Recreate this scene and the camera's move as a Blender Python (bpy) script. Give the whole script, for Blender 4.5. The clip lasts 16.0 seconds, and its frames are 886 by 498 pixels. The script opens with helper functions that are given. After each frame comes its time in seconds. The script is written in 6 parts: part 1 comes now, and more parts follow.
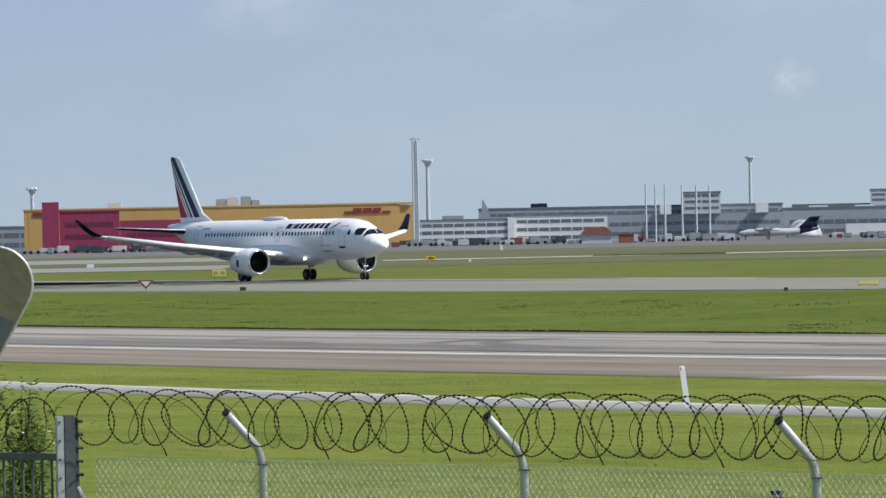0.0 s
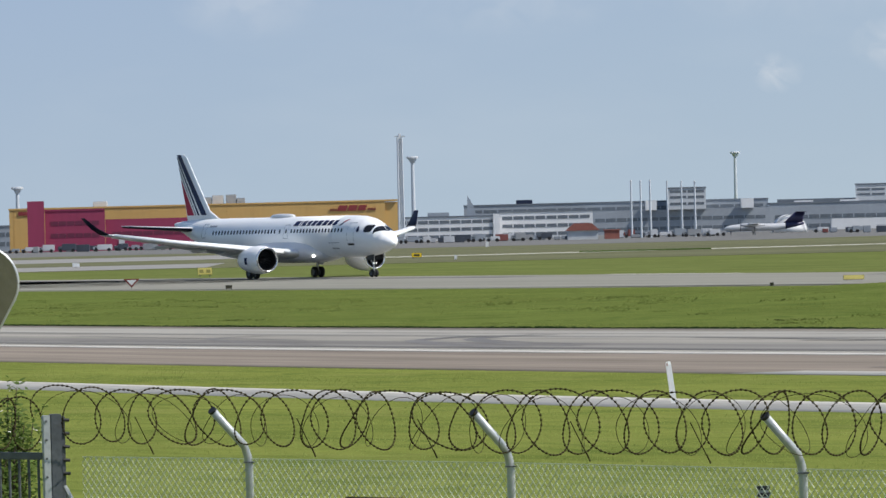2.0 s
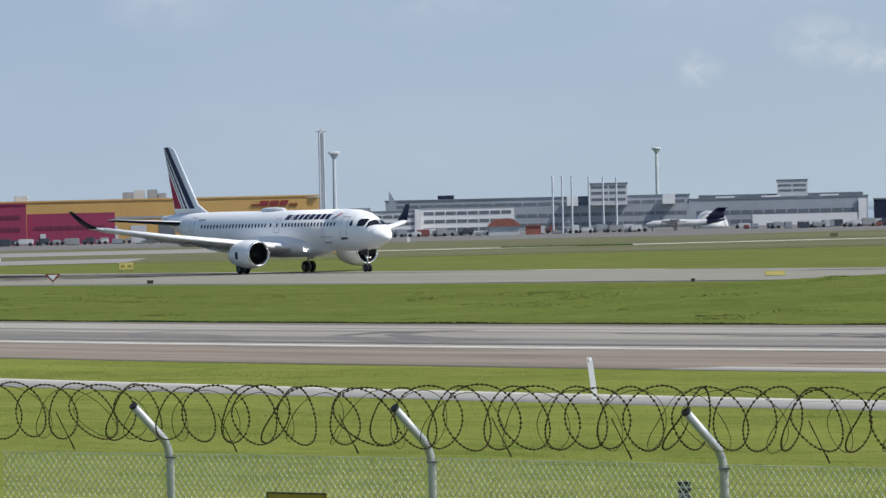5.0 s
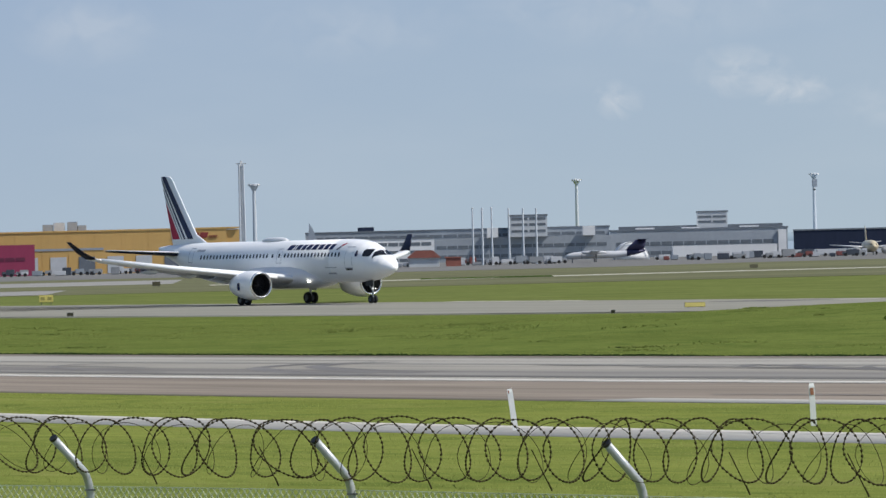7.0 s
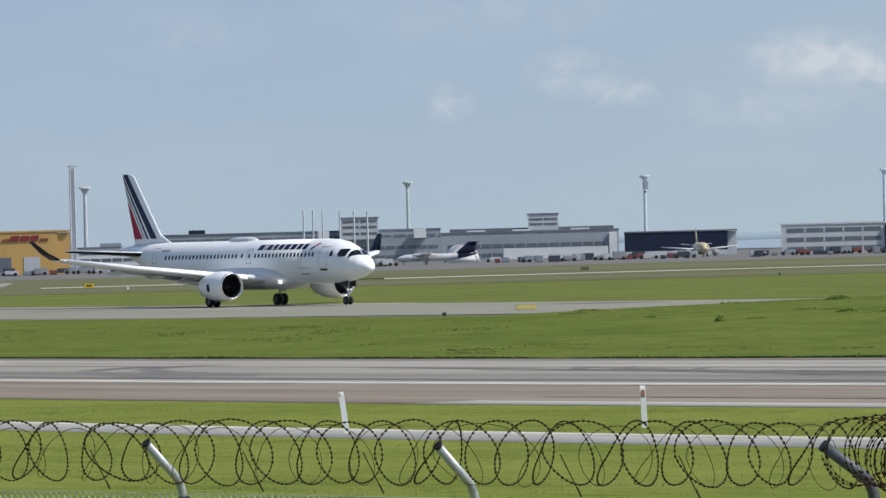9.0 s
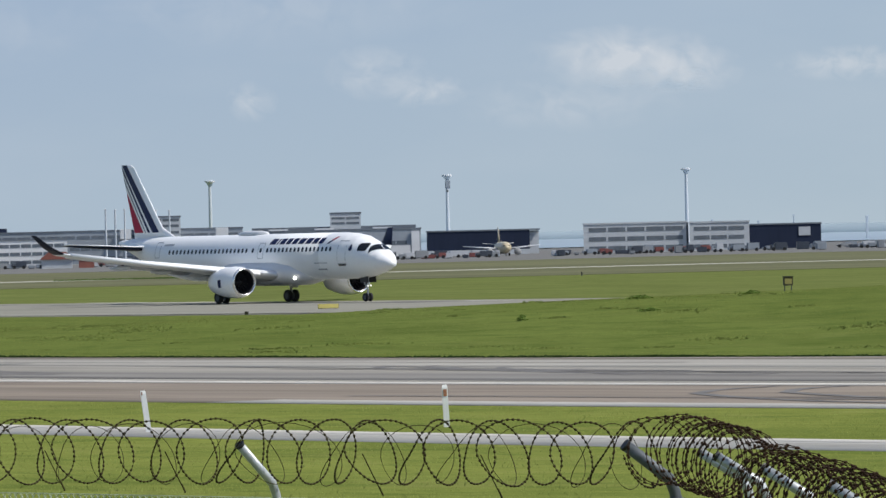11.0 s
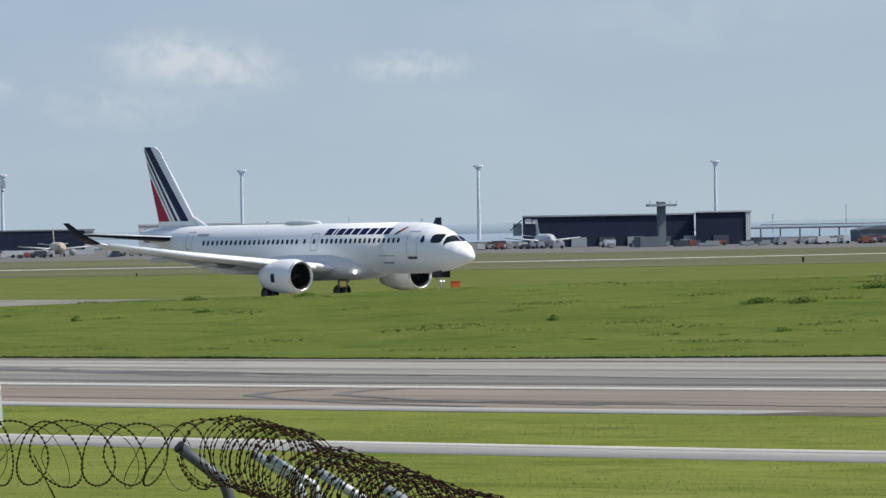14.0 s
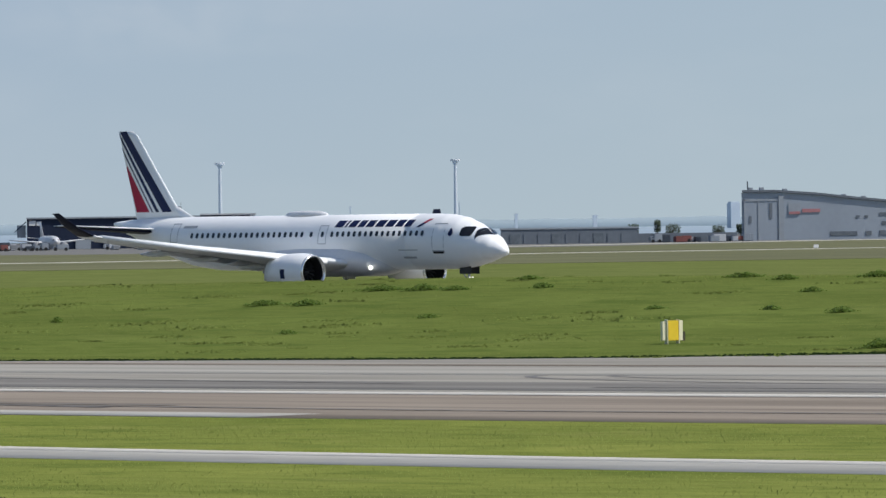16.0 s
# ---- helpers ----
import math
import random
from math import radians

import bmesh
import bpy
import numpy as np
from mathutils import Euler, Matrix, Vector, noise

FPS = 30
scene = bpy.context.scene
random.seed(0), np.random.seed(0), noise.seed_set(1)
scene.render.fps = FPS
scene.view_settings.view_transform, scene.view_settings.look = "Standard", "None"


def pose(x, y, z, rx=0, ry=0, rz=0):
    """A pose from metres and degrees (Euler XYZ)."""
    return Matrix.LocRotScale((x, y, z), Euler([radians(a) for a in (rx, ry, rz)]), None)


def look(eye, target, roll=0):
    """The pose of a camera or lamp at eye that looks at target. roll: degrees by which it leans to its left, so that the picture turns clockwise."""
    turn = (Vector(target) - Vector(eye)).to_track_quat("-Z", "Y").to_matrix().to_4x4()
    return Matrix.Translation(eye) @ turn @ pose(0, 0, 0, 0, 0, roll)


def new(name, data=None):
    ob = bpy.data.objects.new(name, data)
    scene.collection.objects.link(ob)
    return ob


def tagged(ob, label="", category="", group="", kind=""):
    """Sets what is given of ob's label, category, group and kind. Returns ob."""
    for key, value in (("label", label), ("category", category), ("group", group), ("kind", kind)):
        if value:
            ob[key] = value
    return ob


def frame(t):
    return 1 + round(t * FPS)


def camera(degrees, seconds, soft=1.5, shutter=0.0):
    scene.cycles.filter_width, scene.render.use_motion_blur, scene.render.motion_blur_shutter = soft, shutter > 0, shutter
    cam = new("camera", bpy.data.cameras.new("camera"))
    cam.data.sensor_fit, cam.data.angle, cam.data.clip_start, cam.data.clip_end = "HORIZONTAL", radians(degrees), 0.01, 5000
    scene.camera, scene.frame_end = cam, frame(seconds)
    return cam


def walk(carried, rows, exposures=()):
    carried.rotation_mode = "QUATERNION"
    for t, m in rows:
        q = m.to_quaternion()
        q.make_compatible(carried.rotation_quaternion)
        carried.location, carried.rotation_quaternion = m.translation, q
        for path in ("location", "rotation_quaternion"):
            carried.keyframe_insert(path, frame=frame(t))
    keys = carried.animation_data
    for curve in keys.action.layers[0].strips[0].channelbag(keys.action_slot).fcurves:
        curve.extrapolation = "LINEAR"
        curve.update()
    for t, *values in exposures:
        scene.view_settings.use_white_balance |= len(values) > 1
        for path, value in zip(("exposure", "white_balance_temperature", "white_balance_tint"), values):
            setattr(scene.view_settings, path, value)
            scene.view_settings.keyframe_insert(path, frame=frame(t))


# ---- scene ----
# ---------- camera: a hand-held long lens that stands on a low mound and pans ----------
EYE = Vector((0, 0, 4.95))
PAN = [(0.0, 0.002, -0.2198, -1.12), (0.5, -0.0497, -0.2138, -1.137), (1.0, -0.0324, -0.2108, -1.24), (1.5, 0.0463, -0.231, -1.333),
       (2.0, 0.1211, -0.2477, -1.426), (2.5, 0.1861, -0.2534, -1.483), (3.0, 0.2591, -0.2849, -1.483), (3.5, 0.372, -0.3107, -1.442),
       (4.0, 0.5342, -0.3716, -1.387), (6.5, 1.187, -0.0871, -1.381), (7.0, 1.4434, -0.0525, -1.416), (7.5, 1.7639, -0.0626, -1.466),
       (8.0, 2.107, -0.08, -1.531), (8.5, 2.476, -0.0941, -1.453), (9.0, 2.8469, -0.0655, -1.498), (11.5, 4.935, -0.1222, -1.314),
       (12.0, 5.4113, -0.1222, -1.231), (12.5, 5.9888, -0.1267, -1.157), (13.0, 6.6425, -0.1296, -1.012), (13.5, 7.3726, -0.1495, -0.987),
       (14.0, 8.1857, -0.1773, -0.972), (14.5, 9.1032, -0.1798, -0.929), (15.0, 10.0967, -0.1696, -0.852), (15.5, 11.2031, -0.2052, -0.761),
       (16.0, 12.3037, -0.2191, -0.771)]


def aim(az, el, roll):
    a, e = radians(az), radians(el)
    way = Vector((math.sin(a) * math.cos(e), math.cos(a) * math.cos(e), math.sin(e)))
    return look(EYE, EYE + 100 * way, roll)


cam = camera(7.354, 16.0, soft=1.5)
walk(cam, [(t, aim(az, el, roll)) for t, az, el, roll in PAN], exposures=[(0, 0.03), (4, 0.03), (6.5, -0.05), (12.5, -0.05), (15, -0.02), (16, -0.09)])

# ---------- sky and sun ----------
SUN_AZ, SUN_EL = 112.0, 50.0          # degrees to the right of the view's +y, and above the horizon
world = bpy.data.worlds.new("sky")
scene.world = world
world.use_nodes = True
wn = world.node_tree
sky = wn.nodes.new("ShaderNodeTexSky")
sky.sky_type = "NISHITA"
sky.sun_disc = False
sky.sun_elevation, sky.sun_rotation = radians(SUN_EL), radians(SUN_AZ)
sky.air_density, sky.dust_density, sky.ozone_density = 1.0, 0.8, 3.0
wn.links.new(sky.outputs[0], wn.nodes["Background"].inputs[0])
wn.nodes["Background"].inputs[1].default_value = 0.12
sun = new("sun", bpy.data.lights.new("sun", "SUN"))
sun.data.energy, sun.data.angle, sun.data.color = 4.4, radians(0.6), (1.0, 0.95, 0.88)
sun.matrix_world = look((0, 0, 60), (-math.sin(radians(SUN_AZ)) * 50, -math.cos(radians(SUN_AZ)) * 50, 60 - 50 * math.tan(radians(SUN_EL))))

# ---------- the airfield's own axes: s along the runway, off across it ----------
TH = radians(31.87)
ALONG, ACROSS = Vector((math.sin(TH), -math.cos(TH), 0)), Vector((math.cos(TH), math.sin(TH), 0))
FIELD = pose(0, 0, 0, 0, 0, math.degrees(TH) - 90)


# ---------- materials ----------
def paint(name, color, rough=0.5, metal=0.0, var=0.12, scale=1.0, fine=8.0, bump=0.0, stretch=(1, 1, 1), tint=None, spec=0.5):
    """A surface with colour variation at two scales (scale and fine, per metre) and a fine relief."""
    m = bpy.data.materials.new(name)
    m.use_nodes = True
    nt = m.node_tree
    b = nt.nodes["Principled BSDF"]
    b.inputs["Roughness"].default_value, b.inputs["Metallic"].default_value = rough, metal
    b.inputs["Specular IOR Level"].default_value = spec
    tc, mp = nt.nodes.new("ShaderNodeTexCoord"), nt.nodes.new("ShaderNodeMapping")
    nt.links.new(tc.outputs["Object"], mp.inputs[0])
    mp.inputs["Scale"].default_value = stretch
    big, small = nt.nodes.new("ShaderNodeTexNoise"), nt.nodes.new("ShaderNodeTexNoise")
    big.inputs["Scale"].default_value, small.inputs["Scale"].default_value = scale, fine
    big.inputs["Detail"].default_value, small.inputs["Detail"].default_value = 5, 4
    for n in (big, small):
        nt.links.new(mp.outputs[0], n.inputs["Vector"])
    add = nt.nodes.new("ShaderNodeMath")
    add.operation = "MULTIPLY_ADD"
    add.inputs[1].default_value = 0.6
    nt.links.new(big.outputs[0], add.inputs[0])
    half = nt.nodes.new("ShaderNodeMath")
    half.operation = "MULTIPLY"
    half.inputs[1].default_value = 0.4
    nt.links.new(small.outputs[0], half.inputs[0])
    nt.links.new(half.outputs[0], add.inputs[2])
    ramp = nt.nodes.new("ShaderNodeValToRGB")
    ramp.color_ramp.elements[0].position, ramp.color_ramp.elements[1].position = 0.32, 0.68
    other = tint or color
    ramp.color_ramp.elements[0].color = (*[c * (1 - var) for c in color], 1)
    ramp.color_ramp.elements[1].color = (*[min(1, c * (1 + var)) for c in other], 1)
    nt.links.new(add.outputs[0], ramp.inputs[0])
    nt.links.new(ramp.outputs[0], b.inputs["Base Color"])
    if bump:
        bp = nt.nodes.new("ShaderNodeBump")
        bp.inputs["Strength"].default_value, bp.inputs["Distance"].default_value = bump, 0.02
        nt.links.new(small.outputs[0], bp.inputs["Height"])
        nt.links.new(bp.outputs[0], b.inputs["Normal"])
    return m


def glow(name, color, strength):
    m = bpy.data.materials.new(name)
    m.use_nodes = True
    b = m.node_tree.nodes["Principled BSDF"]
    b.inputs["Base Color"].default_value = (*color, 1)
    b.inputs["Emission Color"].default_value = (*color, 1)
    b.inputs["Emission Strength"].default_value = strength
    return m


def turf(name, low, high, dark, pale, patch):
    """Rough grass: a base that varies at two scales, darker and paler patches a few metres across, and a lumpy relief."""
    m = paint(name, low, 1.0, var=0.14, scale=0.12, fine=1.1, stretch=(0.55, 1.0, 1), tint=high, spec=0.0)
    nt = m.node_tree
    b = nt.nodes["Principled BSDF"]
    base = b.inputs["Base Color"].links[0].from_socket
    tc = nt.nodes["Texture Coordinate"]
    for k, (tone, scale, lo, hi, most, wide) in enumerate(((dark, 0.55, 0.52, 0.66, patch, 0.45), (pale, 0.30, 0.55, 0.72, patch * 0.8, 0.6), (dark, 2.4, 0.55, 0.72, patch * 0.7, 0.5))):
        mp, ns, ramp, mix = [nt.nodes.new("ShaderNode" + q) for q in ("Mapping", "TexNoise", "ValToRGB", "MixRGB")]
        mp.inputs["Scale"].default_value, mp.inputs["Location"].default_value = (wide, 1.0, 1.0), (31.0 * k, 17.0 * k, 0)
        nt.links.new(tc.outputs["Object"], mp.inputs[0])
        nt.links.new(mp.outputs[0], ns.inputs["Vector"])
        ns.inputs["Scale"].default_value, ns.inputs["Detail"].default_value, ns.inputs["Distortion"].default_value = scale, 4, 0.8
        ramp.color_ramp.elements[0].position, ramp.color_ramp.elements[1].position = lo, hi
        ramp.color_ramp.elements[0].color, ramp.color_ramp.elements[1].color = (0, 0, 0, 1), (most, most, most, 1)
        nt.links.new(ns.outputs[0], ramp.inputs[0])
        nt.links.new(ramp.outputs[0], mix.inputs[0])
        nt.links.new(base, mix.inputs[1])
        mix.inputs[2].default_value = (*tone, 1)
        base = mix.outputs[0]
        if k != 1:
            bp = nt.nodes.new("ShaderNodeBump")
            bp.inputs["Strength"].default_value, bp.inputs["Distance"].default_value = 0.45, 0.18 if k == 0 else 0.06
            nt.links.new(ns.outputs[0], bp.inputs["Height"])
            if b.inputs["Normal"].links:
                nt.links.new(b.inputs["Normal"].links[0].from_socket, bp.inputs["Normal"])
            nt.links.new(bp.outputs[0], b.inputs["Normal"])
    nt.links.new(base, b.inputs["Base Color"])
    return m


GRASS = turf("meadow_grass", (0.108, 0.141, 0.034), (0.126, 0.158, 0.040), (0.078, 0.112, 0.026), (0.146, 0.172, 0.050), 0.8)
VERGE = turf("sunny_verge_grass", (0.132, 0.170, 0.038), (0.190, 0.213, 0.052), (0.090, 0.125, 0.027), (0.24, 0.24, 0.08), 0.6)
# the same grass farther off, paled in colour for haze
FIELDGRASS = turf("haze_paled_field_grass", (0.116, 0.144, 0.042), (0.146, 0.170, 0.054), (0.090, 0.116, 0.034), (0.172, 0.178, 0.075), 0.6)
BLADES = paint("grass_blades", (0.135, 0.175, 0.045), 0.9, var=0.35, scale=0.45, fine=1.5, stretch=(0.5, 1.0, 1), tint=(0.19, 0.215, 0.058), spec=0.05)


def thin_leaf(m, upright=True):
    """Lets half of the light through, as thin leaves do; upright tips the shading normals skywards, so standing blades
    are lit like the ground.
    """
    nt = m.node_tree
    b = nt.nodes["Principled BSDF"]
    tl, mix = nt.nodes.new("ShaderNodeBsdfTranslucent"), nt.nodes.new("ShaderNodeMixShader")
    nt.links.new(b.inputs["Base Color"].links[0].from_socket, tl.inputs[0])
    mix.inputs[0].default_value = 0.25 if upright else 0.5
    if upright:
        geo, turn = nt.nodes.new("ShaderNodeNewGeometry"), nt.nodes.new("ShaderNodeVectorMath")
        turn.operation = "MULTIPLY_ADD"
        turn.inputs[1].default_value, turn.inputs[2].default_value = (0.35, 0.35, 0.35), (0, 0, 0.9)
        nt.links.new(geo.outputs["Normal"], turn.inputs[0])
        nt.links.new(turn.outputs[0], b.inputs["Normal"])
    nt.links.new(b.outputs[0], mix.inputs[1])
    nt.links.new(tl.outputs[0], mix.inputs[2])
    nt.links.new(mix.outputs[0], nt.nodes["Material Output"].inputs[0])


thin_leaf(BLADES)
ROADBLADES = paint("light_verge_grass", (0.215, 0.275, 0.068), 0.9, var=0.24, scale=0.35, fine=1.8, stretch=(0.5, 1.0, 1), tint=(0.24, 0.28, 0.075), spec=0.05)
thin_leaf(ROADBLADES)
FARGRASS = paint("dry_far_grass", (0.128, 0.130, 0.066), 1.0, var=0.32, scale=0.02, fine=0.2, stretch=(0.3, 2.0, 1), spec=0.1)
TUFT = paint("rank_grass", (0.155, 0.200, 0.050), 0.9, var=0.26, scale=0.35, fine=3, spec=0.05)
thin_leaf(TUFT)
LEAFWEED = paint("broad_weed_leaves", (0.145, 0.215, 0.048), 0.8, var=0.35, scale=1.5, fine=9, spec=0.1)
thin_leaf(LEAFWEED, False)
# dark grass tone, which also paints the shade line at the runway edge
WEED = paint("dark_grass_and_edge_shade", (0.078, 0.125, 0.028), 0.8, var=0.4, scale=1.5, fine=9, spec=0.2)
ASPHALT = paint("worn_grey_asphalt", (0.285, 0.270, 0.236), 1.0, var=0.30, scale=0.35, fine=1.6, bump=0.2, stretch=(0.06, 1.0, 1), spec=0.02)
SHOULDER = paint("brown_grey_shoulder_asphalt", (0.235, 0.201, 0.165), 1.0, var=0.34, scale=0.4, fine=1.4, bump=0.2, stretch=(0.07, 1.0, 1), spec=0.02)
ASPHALTPALE = paint("paler_worn_asphalt", (0.34, 0.325, 0.288), 1.0, var=0.2, scale=0.35, fine=1.6, bump=0.2, stretch=(0.06, 1.0, 1), spec=0.02)
ASPHALTDARK = paint("rubber_darkened_asphalt", (0.205, 0.196, 0.18), 1.0, var=0.3, scale=0.35, fine=1.6, bump=0.2, stretch=(0.05, 1.0, 1), spec=0.02)
RUBBERTAR = paint("rubber_blackened_asphalt", (0.19, 0.185, 0.17), 1.0, var=0.25, scale=0.1, fine=0.8, stretch=(0.05, 1, 1), spec=0.02)
ROADTAR = paint("pale_road_asphalt", (0.42, 0.405, 0.365), 1.0, var=0.18, scale=0.5, fine=3, bump=0.2, stretch=(0.2, 1, 1), spec=0.02)
TAXITAR = paint("taxiway_asphalt", (0.25, 0.244, 0.206), 1.0, var=0.15, scale=0.2, fine=1.2, stretch=(0.08, 1, 1), spec=0.02)
APRONDARK = paint("stained_apron_concrete", (0.165, 0.165, 0.16), 1.0, var=0.2, scale=0.05, fine=0.4, stretch=(0.3, 1.5, 1), spec=0.02)
APRONTAR = paint("pale_apron_concrete", (0.27, 0.265, 0.25), 1.0, var=0.12, scale=0.05, fine=0.4, stretch=(0.3, 1.5, 1), spec=0.02)
SAND = paint("pale_sandy_edge", (0.43, 0.415, 0.355), 1.0, var=0.15, scale=0.4, fine=2, stretch=(0.2, 1, 1), spec=0.02)
MARK = paint("white_road_paint", (0.58, 0.545, 0.48), 1.0, var=0.15, scale=0.4, fine=3)
MARKY = paint("yellow_road_paint", (0.66, 0.56, 0.17), 0.7, var=0.15, scale=0.4, fine=3)
RUBBERMARK = paint("tyre_rubber_streaks", (0.145, 0.138, 0.13), 1.0, var=0.25, scale=0.4, fine=2, stretch=(0.2, 1, 1))
WHITE = paint("white_aircraft_enamel", (0.84, 0.85, 0.86), 0.38, var=0.025, scale=0.5, fine=3)
BELLY = paint("pale_grey_aircraft_enamel", (0.62, 0.63, 0.65), 0.35, var=0.05, scale=0.6, fine=4)
WINGGREY = paint("light_grey_wing_skin", (0.76, 0.77, 0.78), 0.4, var=0.05, scale=0.5, fine=3)
NAVY = paint("navy_enamel", (0.010, 0.017, 0.070), 0.5, var=0.12, scale=1, fine=6, spec=0.2)
RED = paint("red_enamel", (0.36, 0.014, 0.05), 0.5, var=0.1, scale=1, fine=6, spec=0.2)
CRIMSONPANE = paint("dim_crimson_window", (0.13, 0.02, 0.05), 0.3, var=0.15)
MUTEDRED = paint("muted_red_sign_paint", (0.38, 0.17, 0.18), 0.7, var=0.12)
BRICKRED = paint("brick_red_boarding", (0.24, 0.085, 0.065), 0.8, var=0.15, scale=0.6, fine=4)
# leaf green greyed in the colour itself to show distance haze
FARLEAF = paint("haze_greyed_foliage", (0.065, 0.085, 0.062), 1.0, var=0.25, scale=0.5, fine=3, spec=0.0)
# navy of the winglets, also the painted shade under the tailplane
DARKNAVY = paint("winglet_navy_and_tail_shade", (0.006, 0.008, 0.022), 0.5, var=0.12, scale=1, fine=6, spec=0.15)
DOORLINE = paint("grey_door_outline", (0.33, 0.35, 0.38), 0.5, var=0.1)
DARKGLASS = paint("dark_cockpit_glass", (0.012, 0.013, 0.016), 0.08, var=0.2, scale=2, fine=6)
CABIN = paint("cabin_window_glass", (0.03, 0.035, 0.045), 0.12, var=0.2, scale=2, fine=6)
METAL = paint("polished_inlet_metal", (0.72, 0.72, 0.73), 0.25, 0.9, var=0.06, scale=2, fine=8)
STEEL = paint("gear_steel", (0.5, 0.5, 0.5), 0.4, 0.4, var=0.15, scale=3, fine=12)
BLACK = paint("black_engine_core", (0.012, 0.012, 0.014), 0.5, var=0.3, scale=2, fine=8)
FANMETAL = paint("dark_fan_titanium", (0.05, 0.05, 0.055), 0.4, 0.6, var=0.2, scale=3, fine=10)
TYRE = paint("black_tyre_rubber", (0.014, 0.014, 0.015), 0.8, var=0.3, scale=3, fine=14, bump=0.2)
LIGHT = glow("landing_light_glass", (1.0, 0.97, 0.9), 5)
TAXILIGHT = glow("taxi_light_glass", (1.0, 0.97, 0.9), 1.2)
GALV = paint("galvanised_steel", (0.42, 0.44, 0.45), 0.45, 0.35, var=0.18, scale=3, fine=25, bump=0.15)
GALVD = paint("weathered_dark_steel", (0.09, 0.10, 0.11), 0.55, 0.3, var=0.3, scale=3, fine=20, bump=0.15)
WIRE = paint("rusty_barbed_wire", (0.040, 0.032, 0.015), 0.9, 0.0, var=0.5, scale=2.5, fine=18, spec=0.1)
RUST = paint("red_rusted_barbed_wire", (0.036, 0.020, 0.013), 0.9, 0.0, var=0.5, scale=2.5, fine=18, spec=0.1)
MESHW = paint("galvanised_mesh_wire", (0.55, 0.60, 0.50), 0.6, 0.1, var=0.15, scale=2, fine=15)
YELLOWSIGN = paint("yellow_sign_face", (0.75, 0.52, 0.02), 0.5, var=0.08, scale=2, fine=9)
PALESIGN = paint("cream_sign_face", (0.72, 0.68, 0.48), 0.5, var=0.06, scale=2, fine=9)
SIGNFADED = paint("faded_yellow_plate", (0.30, 0.26, 0.08), 0.6, var=0.15, scale=3, fine=12)
NOTICE = paint("dull_yellow_notice", (0.42, 0.30, 0.02), 0.6, var=0.15, scale=4, fine=20)
SIGNDARK = paint("dark_sign_legend", (0.05, 0.045, 0.02), 0.6, var=0.2)
REDSIGN = paint("red_sign_border", (0.17, 0.03, 0.025), 0.5, var=0.15)
PLASTIC = paint("white_post_plastic", (0.78, 0.78, 0.76), 0.45, var=0.06, scale=3, fine=15)
REFLECT = paint("orange_reflector", (0.36, 0.15, 0.08), 0.3, var=0.15, scale=8, fine=30)
ORANGE = paint("orange_box_paint", (0.62, 0.13, 0.03), 0.5, var=0.12, scale=3, fine=12)
OLIVE = paint("olive_grey_sign_back", (0.125, 0.115, 0.07), 0.5, 0.1, var=0.2, scale=6, fine=40, bump=0.1)
CARGOYELLOW = paint("yellow_cladding", (0.55, 0.345, 0.115), 0.7, var=0.06, scale=0.1, fine=1.2, stretch=(1, 1, 0.2))
# red cladding with the pinkish cast of distance haze mixed in
CARGORED = paint("haze_tinted_crimson_cladding", (0.26, 0.030, 0.080), 0.7, var=0.1, scale=0.1, fine=1.2, stretch=(1, 1, 0.2))
LOGORED = paint("red_logo_paint", (0.22, 0.03, 0.03), 0.5, var=0.08)
# far walls and roofs: a bluish cast for distance haze is painted in
CONCRETE = paint("haze_blued_concrete_panels", (0.46, 0.485, 0.51), 0.8, var=0.12, scale=0.08, fine=0.9)
GREYCLAD = paint("haze_blued_grey_cladding", (0.27, 0.30, 0.335), 0.7, var=0.12, scale=0.08, fine=0.9)
ROOFGREY = paint("haze_blued_roof_felt", (0.13, 0.152, 0.18), 0.8, var=0.15, scale=0.1, fine=1)
DARKCLAD = paint("navy_black_cladding", (0.022, 0.030, 0.055), 0.7, var=0.15, scale=0.1, fine=1, stretch=(1, 1, 0.2), spec=0.08)
FLAPGREY = paint("grey_flap_skin", (0.58, 0.59, 0.61), 0.5, var=0.08, scale=0.6, fine=4)
# hangar cladding and window bands also carry haze in their colour
PALECLAD = paint("haze_blued_pale_cladding", (0.27, 0.31, 0.36), 0.7, var=0.06, scale=0.1, fine=1)
WINDOWBAND = paint("haze_lifted_window_band", (0.12, 0.14, 0.165), 0.2, var=0.25, scale=0.6, fine=2)
WHITEWALL = paint("white_panel", (0.66, 0.67, 0.68), 0.7, var=0.06, scale=0.4, fine=3)
VANWHITE = paint("white_vehicle_paint", (0.52, 0.53, 0.55), 0.4, var=0.08, scale=0.6, fine=4)
VANRED = paint("red_vehicle_paint", (0.22, 0.07, 0.06), 0.6, var=0.12, scale=0.6, fine=4)
VANGREY = paint("grey_container_paint", (0.28, 0.29, 0.30), 0.55, var=0.15, scale=0.6, fine=4)
VANDARK = paint("dark_vehicle_paint", (0.05, 0.06, 0.08), 0.45, var=0.2, scale=0.6, fine=4)
PURPLE = paint("indigo_tail_enamel", (0.025, 0.025, 0.07), 0.4, var=0.1)
GOLD = paint("yellow_jet_enamel", (0.50, 0.43, 0.29), 0.4, var=0.1)
LEAF = paint("bush_leaves", (0.135, 0.20, 0.05), 0.6, var=0.4, scale=3, fine=18, spec=0.2)
thin_leaf(LEAF, False)
